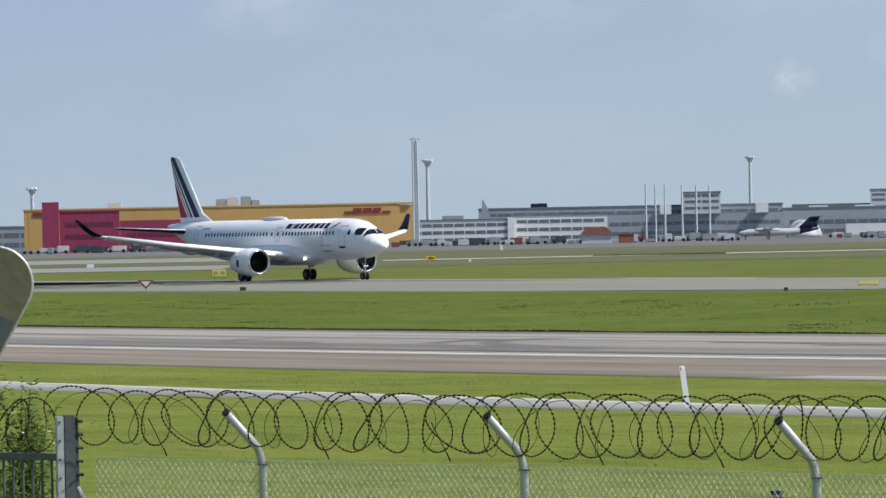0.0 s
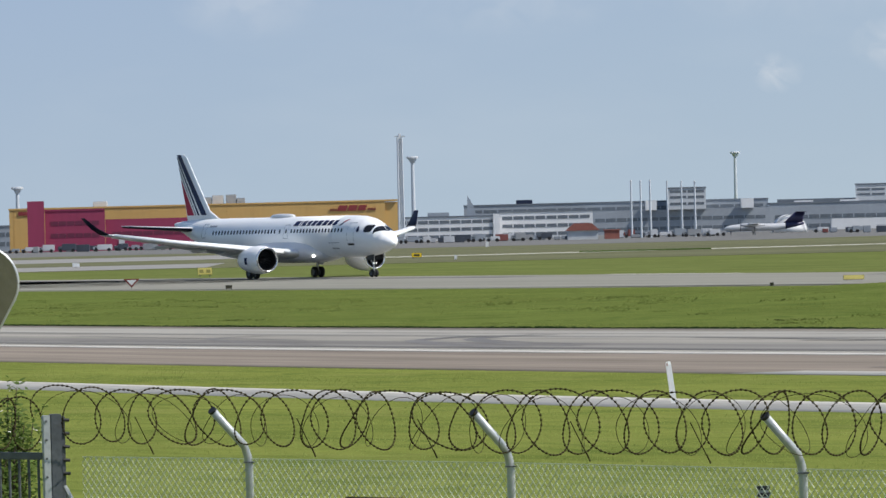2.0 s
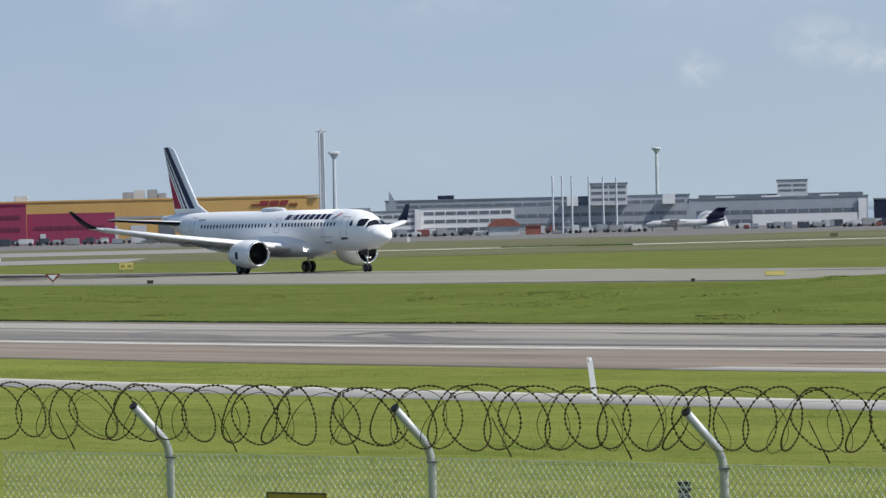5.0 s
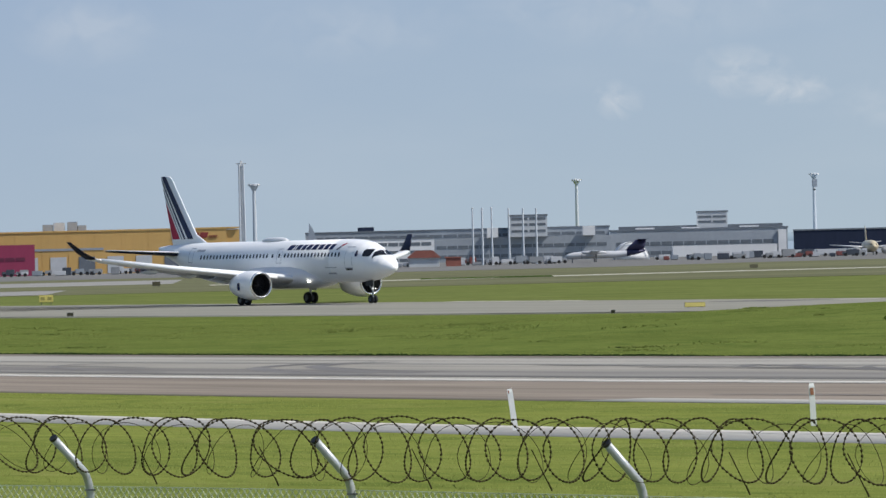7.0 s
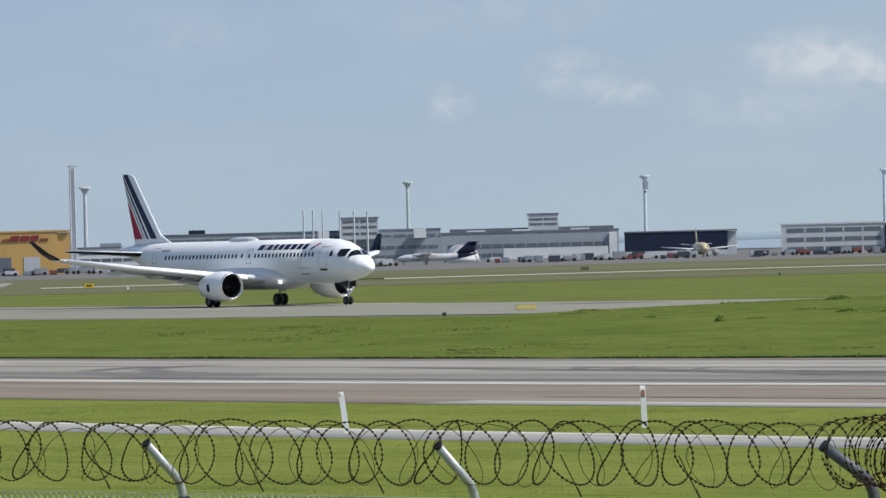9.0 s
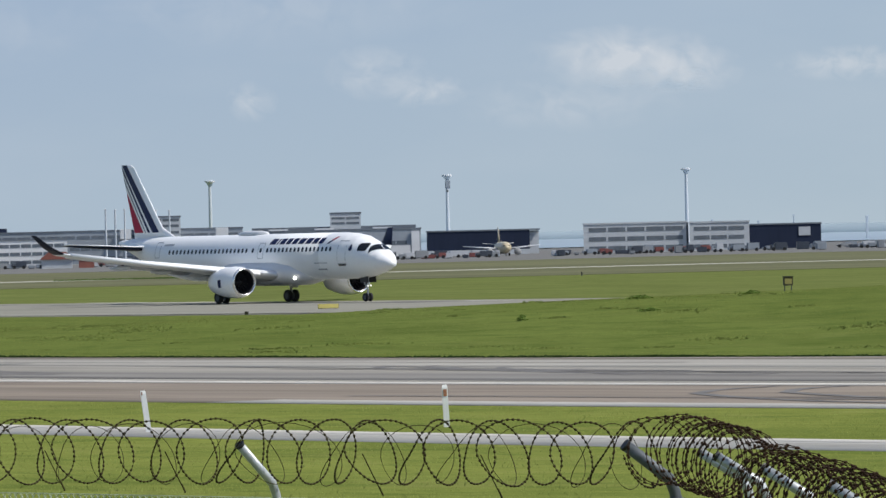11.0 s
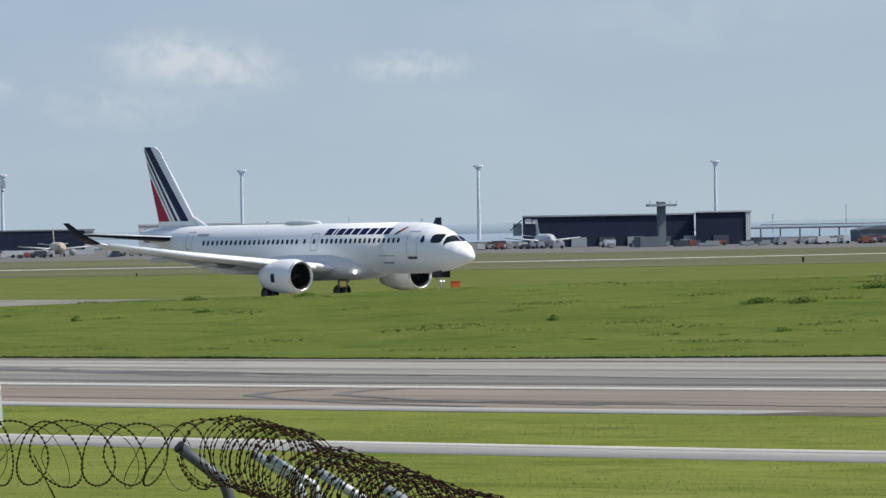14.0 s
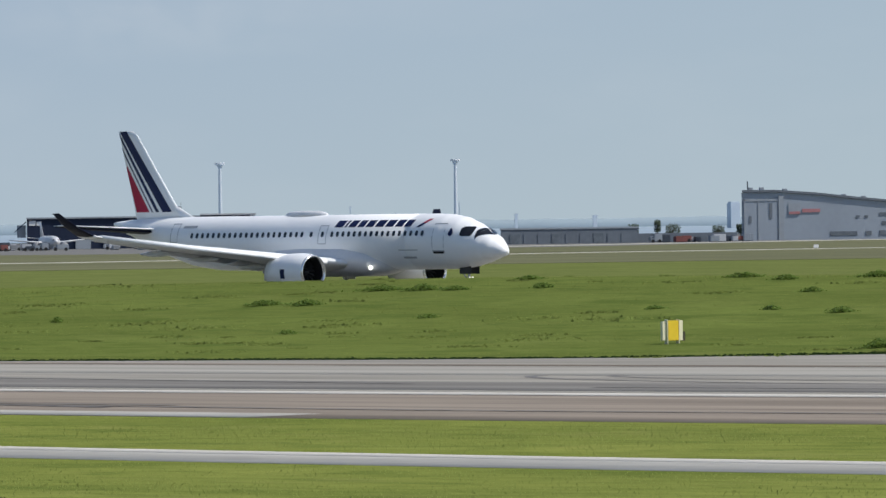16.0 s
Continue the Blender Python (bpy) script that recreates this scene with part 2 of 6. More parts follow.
BARK = paint("bush_bark", (0.10, 0.075, 0.05), 0.9, var=0.3, scale=6, fine=30)
BLOSSOM = paint("white_blossom", (0.7, 0.68, 0.6), 0.7, var=0.1)
SEA = paint("grey_blue_sea", (0.27, 0.34, 0.40), 0.6, var=0.1, scale=0.004, fine=0.03)
# the shore's haze lies in its base colour, no air is modelled
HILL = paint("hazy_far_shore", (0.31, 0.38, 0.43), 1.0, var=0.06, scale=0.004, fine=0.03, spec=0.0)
# masts and far towers: distance haze is mixed into these pale base colours
LAMPGREY = paint("haze_paled_mast_steel", (0.52, 0.56, 0.60), 0.8, var=0.06, scale=0.3, fine=2, spec=0.1)
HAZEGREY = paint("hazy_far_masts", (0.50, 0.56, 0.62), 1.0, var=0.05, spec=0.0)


# ---------- mesh helpers ----------
def link(name, bm, material, parent=None, label="", smooth=False, mats=None):
    me = bpy.data.meshes.new(name)
    bmesh.ops.recalc_face_normals(bm, faces=bm.faces)
    bm.to_mesh(me)
    bm.free()
    for m in mats or [material]:
        me.materials.append(m)
    if smooth:
        me.polygons.foreach_set("use_smooth", [True] * len(me.polygons))
    ob = new(name, me)
    ob.parent = parent
    if label:
        tagged(ob, label)
    return ob


def part(name, bm, material, parent, label="", smooth=False):
    return link(name, bm, material, parent, label, smooth)


def empty(name, m, label, category, group="", kind=""):
    ob = new(name)
    ob.matrix_world = m
    return tagged(ob, label, category, group, kind)


def box(bm, x0, x1, y0, y1, z0, z1, m=None):
    vs = [bm.verts.new((x, y, z)) for x in (x0, x1) for y in (y0, y1) for z in (z0, z1)]
    for f in ((0, 1, 3, 2), (4, 6, 7, 5), (0, 4, 5, 1), (2, 3, 7, 6), (0, 2, 6, 4), (1, 5, 7, 3)):
        bm.faces.new([vs[i] for i in f])
    if m is not None:
        bmesh.ops.transform(bm, matrix=m, verts=vs)
    return vs


def boxed(x0, x1, y0, y1, z0, z1, bevel=0.0, m=None):
    bm = bmesh.new()
    box(bm, x0, x1, y0, y1, z0, z1, m)
    if bevel:
        bmesh.ops.bevel(bm, geom=bm.edges[:], offset=bevel, segments=2, affect="EDGES")
    return bm


def tube(bm, pts, r, n=8, cap=True):
    """A round bar along the points; r: a radius, or one for each point."""
    pts = [Vector(p) for p in pts]
    rs = r if isinstance(r, (list, tuple)) else [r] * len(pts)
    rings, ref = [], None
    for i, p in enumerate(pts):
        t = (pts[min(i + 1, len(pts) - 1)] - pts[max(i - 1, 0)]).normalized()
        if ref is None:
            ref = t.orthogonal().normalized()
        ref = (ref - t * ref.dot(t)).normalized()
        side = t.cross(ref)
        rings.append([bm.verts.new(p + rs[i] * (math.cos(a) * ref + math.sin(a) * side)) for a in [2 * math.pi * k / n for k in range(n)]])
    for a, b in zip(rings, rings[1:]):
        for k in range(n):
            bm.faces.new((a[k], a[(k + 1) % n], b[(k + 1) % n], b[k]))
    if cap:
        bm.faces.new(rings[0]), bm.faces.new(rings[-1])
    return bm


def loft(rings, close=True, caps=True):
    bm = bmesh.new()
    rs = [[bm.verts.new(p) for p in ring] for ring in rings]
    n = len(rs[0])
    for a, b in zip(rs, rs[1:]):
        for k in range(n if close else n - 1):
            bm.faces.new((a[k], a[(k + 1) % n], b[(k + 1) % n], b[k]))
    if caps and close:
        bm.faces.new(rs[0]), bm.faces.new(rs[-1])
    return bm


def from_arrays(name, verts, faces, material, mats=None):
    """A mesh from numpy arrays (triangles or quads all alike)."""
    me = bpy.data.meshes.new(name)
    k = faces.shape[1]
    me.vertices.add(len(verts)), me.loops.add(faces.size), me.polygons.add(len(faces))
    me.vertices.foreach_set("co", verts.astype(np.float32).ravel())
    me.loops.foreach_set("vertex_index", faces.astype(np.int32).ravel())
    me.polygons.foreach_set("loop_start", np.arange(0, faces.size, k, dtype=np.int32))
    me.update(calc_edges=True)
    me.validate()
    me.materials.append(material)
    return new(name, me)


# ---------- backdrop of sky, beyond the sea ----------
def sky_backdrop():
    m = bpy.data.materials.new("pale_blue_sky")
    m.use_nodes = True
    nt = m.node_tree
    nt.nodes.remove(nt.nodes["Principled BSDF"])
    tc, sep, ramp, em = nt.nodes.new("ShaderNodeTexCoord"), nt.nodes.new("ShaderNodeSeparateXYZ"), nt.nodes.new("ShaderNodeValToRGB"), nt.nodes.new("ShaderNodeEmission")
    div = nt.nodes.new("ShaderNodeMath")
    div.operation = "DIVIDE"
    div.inputs[1].default_value = 400.0
    nt.links.new(tc.outputs["Object"], sep.inputs[0])
    nt.links.new(sep.outputs[2], div.inputs[0])
    nt.links.new(div.outputs[0], ramp.inputs[0])
    ramp.color_ramp.elements[0].color = (0.420, 0.522, 0.632, 1)
    ramp.color_ramp.elements[1].color = (0.340, 0.454, 0.638, 1)
    ramp.color_ramp.elements[1].position = 0.6
    warm = nt.nodes.new("ShaderNodeValToRGB")
    nt.links.new(div.outputs[0], warm.inputs[0])
    warm.color_ramp.elements[0].color = (0.470, 0.572, 0.636, 1)
    warm.color_ramp.elements[1].color = (0.405, 0.520, 0.640, 1)
    warm.color_ramp.elements[1].position = 0.6
    across, veil, vmap, mix, lift = [nt.nodes.new("ShaderNode" + k) for k in ("MapRange", "TexNoise", "Mapping", "MixRGB", "MixRGB")]
    across.inputs["From Min"].default_value, across.inputs["From Max"].default_value = -300.0, 1350.0
    nt.links.new(sep.outputs[0], across.inputs["Value"])
    nt.links.new(across.outputs[0], mix.inputs[0])
    nt.links.new(ramp.outputs[0], mix.inputs[1])
    nt.links.new(warm.outputs[0], mix.inputs[2])
    vmap.inputs["Scale"].default_value = (0.003, 0.003, 0.009)
    nt.links.new(tc.outputs["Object"], vmap.inputs[0])
    nt.links.new(vmap.outputs[0], veil.inputs["Vector"])
    veil.inputs["Scale"].default_value, veil.inputs["Detail"].default_value = 1.6, 5
    thin = nt.nodes.new("ShaderNodeMapRange")
    thin.inputs["From Min"].default_value, thin.inputs["From Max"].default_value, thin.inputs["To Max"].default_value = 0.45, 0.8, 0.16
    nt.links.new(veil.outputs[0], thin.inputs["Value"])
    nt.links.new(thin.outputs[0], lift.inputs[0])
    nt.links.new(mix.outputs[0], lift.inputs[1])
    lift.inputs[2].default_value = (0.62, 0.68, 0.74, 1)
    nt.links.new(lift.outputs[0], em.inputs[0])
    em.inputs[1].default_value = 0.97
    nt.links.new(em.outputs[0], nt.nodes["Material Output"].inputs[0])
    rings = [[(4880 * math.sin(radians(a)), 4880 * math.cos(radians(a)), z) for a in range(-30, 46, 3)] for z in (-30, 900)]
    ob = link("backdrop", loft(rings, close=False), m)
    return tagged(ob, "pale blue hazy sky", "sky", kind="structure")


sky_backdrop()


def cloud(x, z, w, h, seed, dense):
    m = bpy.data.materials.new("thin_cloud")
    m.use_nodes = True
    nt = m.node_tree
    nt.nodes.remove(nt.nodes["Principled BSDF"])
    tc, ns, em, tr, mix = [nt.nodes.new("ShaderNode" + k) for k in ("TexCoord", "TexNoise", "Emission", "BsdfTransparent", "MixShader")]
    mp, gr, mul, ramp = [nt.nodes.new("ShaderNode" + k) for k in ("Mapping", "TexGradient", "Math", "ValToRGB")]
    nt.links.new(tc.outputs["Object"], mp.inputs[0])
    mp.inputs["Scale"].default_value = (1.0, 1.0, 1.0)
    gr.gradient_type = "SPHERICAL"
    nt.links.new(mp.outputs[0], gr.inputs[0])
    nm = nt.nodes.new("ShaderNodeMapping")
    nm.inputs["Location"].default_value, nm.inputs["Scale"].default_value = (seed * 3.7, 0, seed * 1.3), (w / h * 0.8, 1, 1.0)
    nt.links.new(tc.outputs["Object"], nm.inputs[0])
    nt.links.new(nm.outputs[0], ns.inputs["Vector"])
    ns.inputs["Scale"].default_value, ns.inputs["Detail"].default_value, ns.inputs["Distortion"].default_value = 1.3, 3, 0.6
    rag = nt.nodes.new("ShaderNodeMapRange")
    rag.inputs["From Min"].default_value, rag.inputs["From Max"].default_value = 0.26, 0.80
    nt.links.new(ns.outputs[0], rag.inputs["Value"])
    mul.operation = "MULTIPLY"
    nt.links.new(gr.outputs[1], mul.inputs[0])
    nt.links.new(rag.outputs[0], mul.inputs[1])
    ramp.color_ramp.elements[0].position, ramp.color_ramp.elements[1].position = 0.04, 0.55
    ramp.color_ramp.elements[0].color, ramp.color_ramp.elements[1].color = (0, 0, 0, 1), (dense, dense, dense, 1)
    nt.links.new(mul.outputs[0], ramp.inputs[0])
    em.inputs[0].default_value = (0.66, 0.70, 0.75, 1)
    nt.links.new(ramp.outputs[0], mix.inputs[0])
    nt.links.new(tr.outputs[0], mix.inputs[1])
    nt.links.new(em.outputs[0], mix.inputs[2])
    nt.links.new(mix.outputs[0], nt.nodes["Material Output"].inputs[0])
    bm = bmesh.new()
    bm.faces.new([bm.verts.new(p) for p in ((-1, 0, -1), (1, 0, -1), (1, 0, 1), (-1, 0, 1))])
    ob = link("backdrop_cloud", bm, m)
    ob.matrix_world = Matrix.Translation((x, 4560 + 9 * seed, z)) @ Matrix.Diagonal((w, 1, h, 1))
    return tagged(ob, "thin pale cloud low in the sky", "cloud", kind="structure")


for x, z, w, h, seed, dense in ((482, 121, 78, 24, 1, 0.75), (522, 113, 56, 20, 5, 0.7), (318, 114, 40, 22, 2, 0.5), (352, 102, 34, 14, 6, 0.5), (235, 97, 20, 16, 3, 0.5), (641, 114, 60, 14, 4, 0.55),
                                (452, 92, 90, 22, 7, 0.3), (-120, 155, 60, 30, 8, 0.25), (250, 160, 160, 30, 9, 0.2), (820, 150, 160, 40, 10, 0.12), (60, 150, 90, 26, 11, 0.15)):
    cloud(x, z, w, h, seed, dense)


# ---------- ground ----------
def smooth(a, b, v):
    u = np.clip((np.asarray(v, float) - a) / (b - a), 0, 1)
    return u * u * (3 - 2 * u)


def height(s, off):
    """The ground's height: the viewers' mound, flat fields with a faint swell, and the grassed bank between runway and taxiway."""
    mound = np.interp(off, [-60, 8, 29, 60, 88], [3.3, 3.3, 0.95, 0.3, 0.0])
    crest = np.interp(s, [-345, -320, -297, -275, -258, -230, 100, 300], [0.0, 0.45, 1.2, 1.66, 2.06, 2.36, 2.36, 0.0])
    bank = smooth(172, 226, off) * (1 - smooth(228, 260, off)) * crest
    dip = np.interp(s, [-545, -490, -465, -405, -360, -318, -280], [0.0, 0.08, 0.13, 0.17, 0.13, 0.0, 0.0])
    swell = 0.65 * np.clip(np.asarray(s, float) / np.maximum(off, 40.0) + 1.4, -0.55, 0.55) ** 2 * smooth(60, 90, off) * (1 - smooth(170, 200, off))
    return mound + swell + bank - dip * smooth(256, 268, off) * (1 - smooth(335, 375, off))


def sheet(name, S, O, material, dz, label, category, zfun=height):
    s, o = np.meshgrid(S, O)
    z = zfun(s, o) + dz
    v = np.stack([s, o, z], -1).reshape(-1, 3)
    n, m = len(S), len(O)
    i = (np.arange(m - 1)[:, None] * n + np.arange(n - 1)).ravel()
    ob = from_arrays(name, v, np.stack([i, i + 1, i + 1 + n, i + n], -1), material)
    ob.matrix_world = FIELD
    ob.data.polygons.foreach_set("use_smooth", [True] * len(ob.data.polygons))
    return tagged(ob, label, category, kind="structure")


sheet("ground", [-4700, -3000, -1800, -1200, -900, -700, *range(-600, 0, 5), 0, 50, 100, 200, 400, 1000, 3000],
      [-3000, -800, -200, -60, *range(0, 92, 4), *range(92, 180, 4), *range(182, 272, 3), 280, 300, 320, 335, 345, 355, 365, 375, 400, 430, 460, 490, 520, 560, 600, 650, 700, 1200, 2500, 4000],
      GRASS, 0.0, "mown green airfield grass with a low bank", "grass")
sod = bpy.data.objects["ground"].data
sod.materials.append(VERGE)
sod.materials.append(FIELDGRASS)
sod.polygons.foreach_set("material_index", [1 if -60 < p.center.y < 125 else 2 if p.center.y > 322 else 0 for p in sod.polygons])


def strip(name, a, b, s0, s1, material, dz, label, category):
    """A band of paving laid on the ground between two lines, each given by its heading in degrees and its distance from the eye's foot."""
    S = np.arange(s0, s1 + 0.1, 5.0) if s1 - s0 < 700 else np.concatenate([np.linspace(s0, -600, 12)[:-1], np.arange(-600, 0, 5.0), np.linspace(0, s1, 8)])
    n = max(1, int(abs(b[1] - a[1]) / 2.5))
    ends = []
    for th, off in (a, b):
        t = radians(th)
        p = np.array([math.cos(t), math.sin(t)]) * off + np.array([math.sin(t), -math.cos(t)]) * S[:, None]
        ends.append(np.stack([p @ np.array(ALONG.xy), p @ np.array(ACROSS.xy)], -1))
    k = np.linspace(0, 1, n + 1)[None, :, None]
    g = ends[0][:, None] * (1 - k) + ends[1][:, None] * k
    g = np.concatenate([g[:, :1], g], 1)
    z = height(g[..., 0], g[..., 1]) + dz
    z[:, 0] -= 0.004          # the near edge has a face of its own
    v = np.concatenate([g, z[..., None]], -1).reshape(-1, 3)
    i = (np.arange(len(S) - 1)[:, None] * (n + 2) + np.arange(n + 1)).ravel()
    ob = from_arrays(name, v, np.stack([i, i + n + 2, i + n + 3, i + 1], -1), material)
    ob.matrix_world = FIELD
    return tagged(ob, label, category, kind="structure")


strip("perimeter_road", (29.4, 91.2), (29.4, 95.8), -1200, 500, ROADTAR, 0.006, "pale grey narrow asphalt service road", "road")
strip("road_edge_line", (29.4, 94.6), (29.4, 95.9), -1200, 500, MARK, 0.010, "pale sandy edge line on the service road", "line")
strip("runway_shoulder", (31.0, 116.3), (31.87, 136.2), -1500, 800, SHOULDER, 0.006, "brownish worn asphalt runway shoulder", "road")
strip("runway", (31.87, 136.1), (31.87, 164.7), -1500, 800, ASPHALT, 0.010, "streaked grey asphalt runway", "runway")
strip("runway_lane", (31.87, 153.0), (31.87, 161.0), -1500, 800, ASPHALTPALE, 0.014, "paler worn lane of the runway", "runway")
strip("runway_lane", (31.87, 139.0), (31.87, 146.6), -1500, 800, ASPHALTDARK, 0.014, "darker rubber-stained lane of the runway", "runway")
strip("runway_lane", (31.87, 162.6), (31.87, 164.6), -1500, 800, SHOULDER, 0.014, "brownish far edge of the runway", "runway")
strip("runway_edge_line", (31.87, 135.3), (31.87, 137.2), -1500, 800, MARK, 0.018, "long white painted runway edge line", "line")
strip("shoulder_patch", (31.0, 116.45), (31.0, 119.2), -176, -128, ROADTAR, 0.011, "pale worn patch at the shoulder's edge", "road")
strip("taxiway", (31.87, 270.0), (31.87, 317.5), -600, -300, TAXITAR, 0.006, "long grey asphalt take-off strip", "runway")
strip("taxiway", (31.87, 270.0), (31.87, 321.5), -1800, -600, TAXITAR, 0.006, "far end of the grey asphalt take-off strip", "runway")
strip("taxiway_edge", (31.87, 267.5), (31.87, 270.0), -600, -300, TAXITAR, 0.006, "grey asphalt edge of the strip", "runway")
strip("taxiway_lane", (31.87, 311.0), (31.87, 317.0), -600, -300, RUBBERTAR, 0.011, "dark rubber-stained lane of the strip", "runway")
strip("taxiway_line", (31.87, 322.0), (31.87, 323.4), -490, -470, MARK, 0.010, "short white painted strip marking", "line")
strip("taxiway_line", (31.87, 316.6), (31.87, 317.6), -428, -414, MARK, 0.016, "short white painted strip marking", "line")


def runway_edge(s):
    """Where the runway's far paving ends."""
    return np.interp(s, [-216, -196, -186, -178, -171, -163, -140], [164.7, 165.3, 167.6, 169.5, 172.0, 175.7, 184.0])


def ribbon(name, pts, width, material, dz, label):
    bm = bmesh.new()
    prev = None
    pts = [Vector((*p, float(height(*p)) + dz)) for p in pts]
    for k, p in enumerate(pts):
        t = (pts[min(k + 1, len(pts) - 1)] - pts[max(k - 1, 0)]).normalized()
        n = Vector((-t.y, t.x, 0)) * width / 2
        row = (bm.verts.new(p + n), bm.verts.new(p - n))
        if prev:
            bm.faces.new((prev[0], prev[1], row[1], row[0]))
        prev = row
    ob = link(name, bm, material)
    ob.matrix_world = FIELD
    return tagged(ob, label, "tyre mark", kind="structure")


def widening():
    """The paving that spreads beyond the runway's far edge, laid on the bank's foot."""
    S = np.arange(-216, 60, 4.0)
    rows = [[(a, b, float(height(a, b)) + 0.013) for b in np.linspace(164.4, float(runway_edge(a)) + 0.05, 7)] for a in S]
    ob = link("runway_widening", loft(rows, close=False), ASPHALT)
    ob.matrix_world = FIELD
    return tagged(ob, "grey asphalt widening at the runway edge", "road", kind="structure")


widening()


def turn_mark(s0, o0, side, width):
    """A tyre mark that swings across the paving where a vehicle turned."""
    way = ((-7.0, 8.2), (-6.6, 6.2), (-5.6, 4.4), (-3.4, 1.9), (0.0, 0.0), (4.2, -2.0), (8.9, -3.7), (15.0, -5.0))
    ribbon("skid_mark", [(s0 + a, o0 + b * side) for a, b in way], width, RUBBERMARK, 0.022, "curved dark tyre skid mark on the asphalt")


for s0, o0, side, width in ((-235.0, 145.5, 1, 0.8), (-236.2, 146.6, 0.9, 0.45), (-234.2, 147.8, 1, 0.8), (-235.6, 149.0, 0.85, 0.45), (-251.0, 145.6, 0.8, 0.45), (-158.4, 126.6, 0.95, 0.5),
                            (-155.6, 128.0, 0.85, 0.5), (-118.0, 143.5, 0.9, 0.5)):
    turn_mark(s0, o0, side, width)
for s0, o0, side, width in ((-206.0, 150.6, 0.45, 0.45), (-203.5, 151.4, 0.4, 0.35), (-200.0, 149.0, 0.5, 0.5), (-197.0, 149.9, 0.4, 0.35), (-193.5, 147.2, 0.5, 0.5), (-190.0, 148.2, 0.35, 0.3), (-146.0, 148.6, 0.55, 0.4), (-143.2, 150.2, 0.4, 0.3)):
    turn_mark(s0, o0, side, width)
for s0, o0, s1, o1, w in ((-226, 152.8, -150, 144.5, 0.8), (-215, 150.2, -170, 146.8, 0.6), (-152, 124.6, -95, 123.6, 0.7), (-175, 124.9, -140, 126.0, 0.6), (-300, 141, -240, 143, 0.8), (-270, 149, -246, 147, 0.7), (-140, 142, -90, 141, 0.7), (-330, 128, -250, 127, 0.6), (-212, 153.4, -186, 145.0, 0.7), (-208, 151.0, -180, 146.5, 0.5), (-135, 159, -90, 157.5, 0.8), (-260, 157, -200, 158.5, 0.6)):
    ribbon("skid_mark", [(s0 + (s1 - s0) * q / 12, o0 + (o1 - o0) * q / 12 + 0.2 * math.sin(q * 0.9)) for q in range(13)], w * 0.6, RUBBERMARK, 0.026, "long dark tyre streak on the asphalt")


def grass_blades(name, s0, s1, o0, o1, per_m2, low, high, wide, seed, label, material=None, droop=(1.0, 3.0)):
    """Single blades that stand on the ground between the given lines, within the stretch that can be seen."""
    r = np.random.default_rng(seed)
    n = int((s1 - s0) * (o1 - o0) * per_m2)
    s, o = r.uniform(s0, s1, n), r.uniform(o0, o1, n)
    x, y = s * ALONG.x + o * ACROSS.x, s * ALONG.y + o * ACROSS.y
    az = np.degrees(np.arctan2(x, y))
    road = x * math.cos(radians(29.4)) + y * math.sin(radians(29.4))
    hard = x * math.cos(radians(31.0)) + y * math.sin(radians(31.0))
    keep = (az > -4.3) & (az < 16.5) & ((road < 90.9) | (road > 96.0)) & ((hard < 116.1) | (o > runway_edge(s)))
    s, o = s[keep], o[keep]
    n = len(s)
    clump = np.array([noise.noise((a * 0.08, b * 0.25, seed)) for a, b in zip(s, o)])
    h = r.uniform(low, high, n) * (1 + 0.9 * np.clip(clump, -0.6, 1))
    w = r.uniform(0.5, 1.0, n) * wide
    a = r.uniform(radians(55), radians(145), n)          # faces set between sun and eye, so the blades read bright
    lean, la = r.uniform(*droop, n) * h, r.uniform(0, 2 * math.pi, n)
    z = height(s, o)
    base = np.stack([s, o, z], -1)
    d = np.stack([np.cos(a) * w, np.sin(a) * w, np.zeros(n)], -1)
    tip = base + np.stack([np.cos(la) * lean, np.sin(la) * lean, h], -1)
    v = np.stack([base - d, base + d, tip], 1).reshape(-1, 3)
    ob = from_arrays(name, v, np.arange(3 * n).reshape(-1, 3), material or BLADES)
    ob.matrix_world = FIELD
    return tagged(ob, label, "grass", kind="stuff")


grass_blades("grass_blades", -190, -56, 60, 101, 20, 0.018, 0.048, 0.013, 1, "short green grass blades by the road", ROADBLADES, (0.2, 0.9))
grass_blades("grass_blades", -250, -66, 97, 120, 20, 0.018, 0.048, 0.013, 2, "short green grass blades between road and runway", ROADBLADES, (0.2, 0.9))
grass_blades("grass_blades", -400, -110, 163, 232, 7, 0.012, 0.04, 0.03, 3, "rough green grass blades on the bank", None, (0.2, 0.9))
grass_blades("grass_blades", -470, -280, 232, 265, 5, 0.012, 0.04, 0.03, 6, "rough green grass blades by the strip", None, (0.2, 0.9))
# dark blades draw the shade line where grass meets the far paving
edge_s = np.random.default_rng(9).uniform(-430, -140, 9000)
edge_o = runway_edge(edge_s) + np.random.default_rng(10).uniform(0.0, 0.5, 9000)
edge_h = 0.07 + 0.06 * np.array([noise.noise((q * 0.15, 2.0, 0)) for q in edge_s]) + np.random.default_rng(11).uniform(-0.03, 0.03, 9000)
edge_b = np.stack([edge_s, edge_o, height(edge_s, edge_o)], -1)
fringe = from_arrays("edge_shade_fringe", np.stack([edge_b + (-0.22, 0, 0), edge_b + (0.22, 0, 0), edge_b + np.stack([0 * edge_h, 0 * edge_h, edge_h], -1)], 1).reshape(-1, 3), np.arange(27000).reshape(-1, 3), WEED)
fringe.matrix_world = FIELD
tagged(fringe, "dark grass fringe for the shade line along the paving", "grass", kind="stuff")


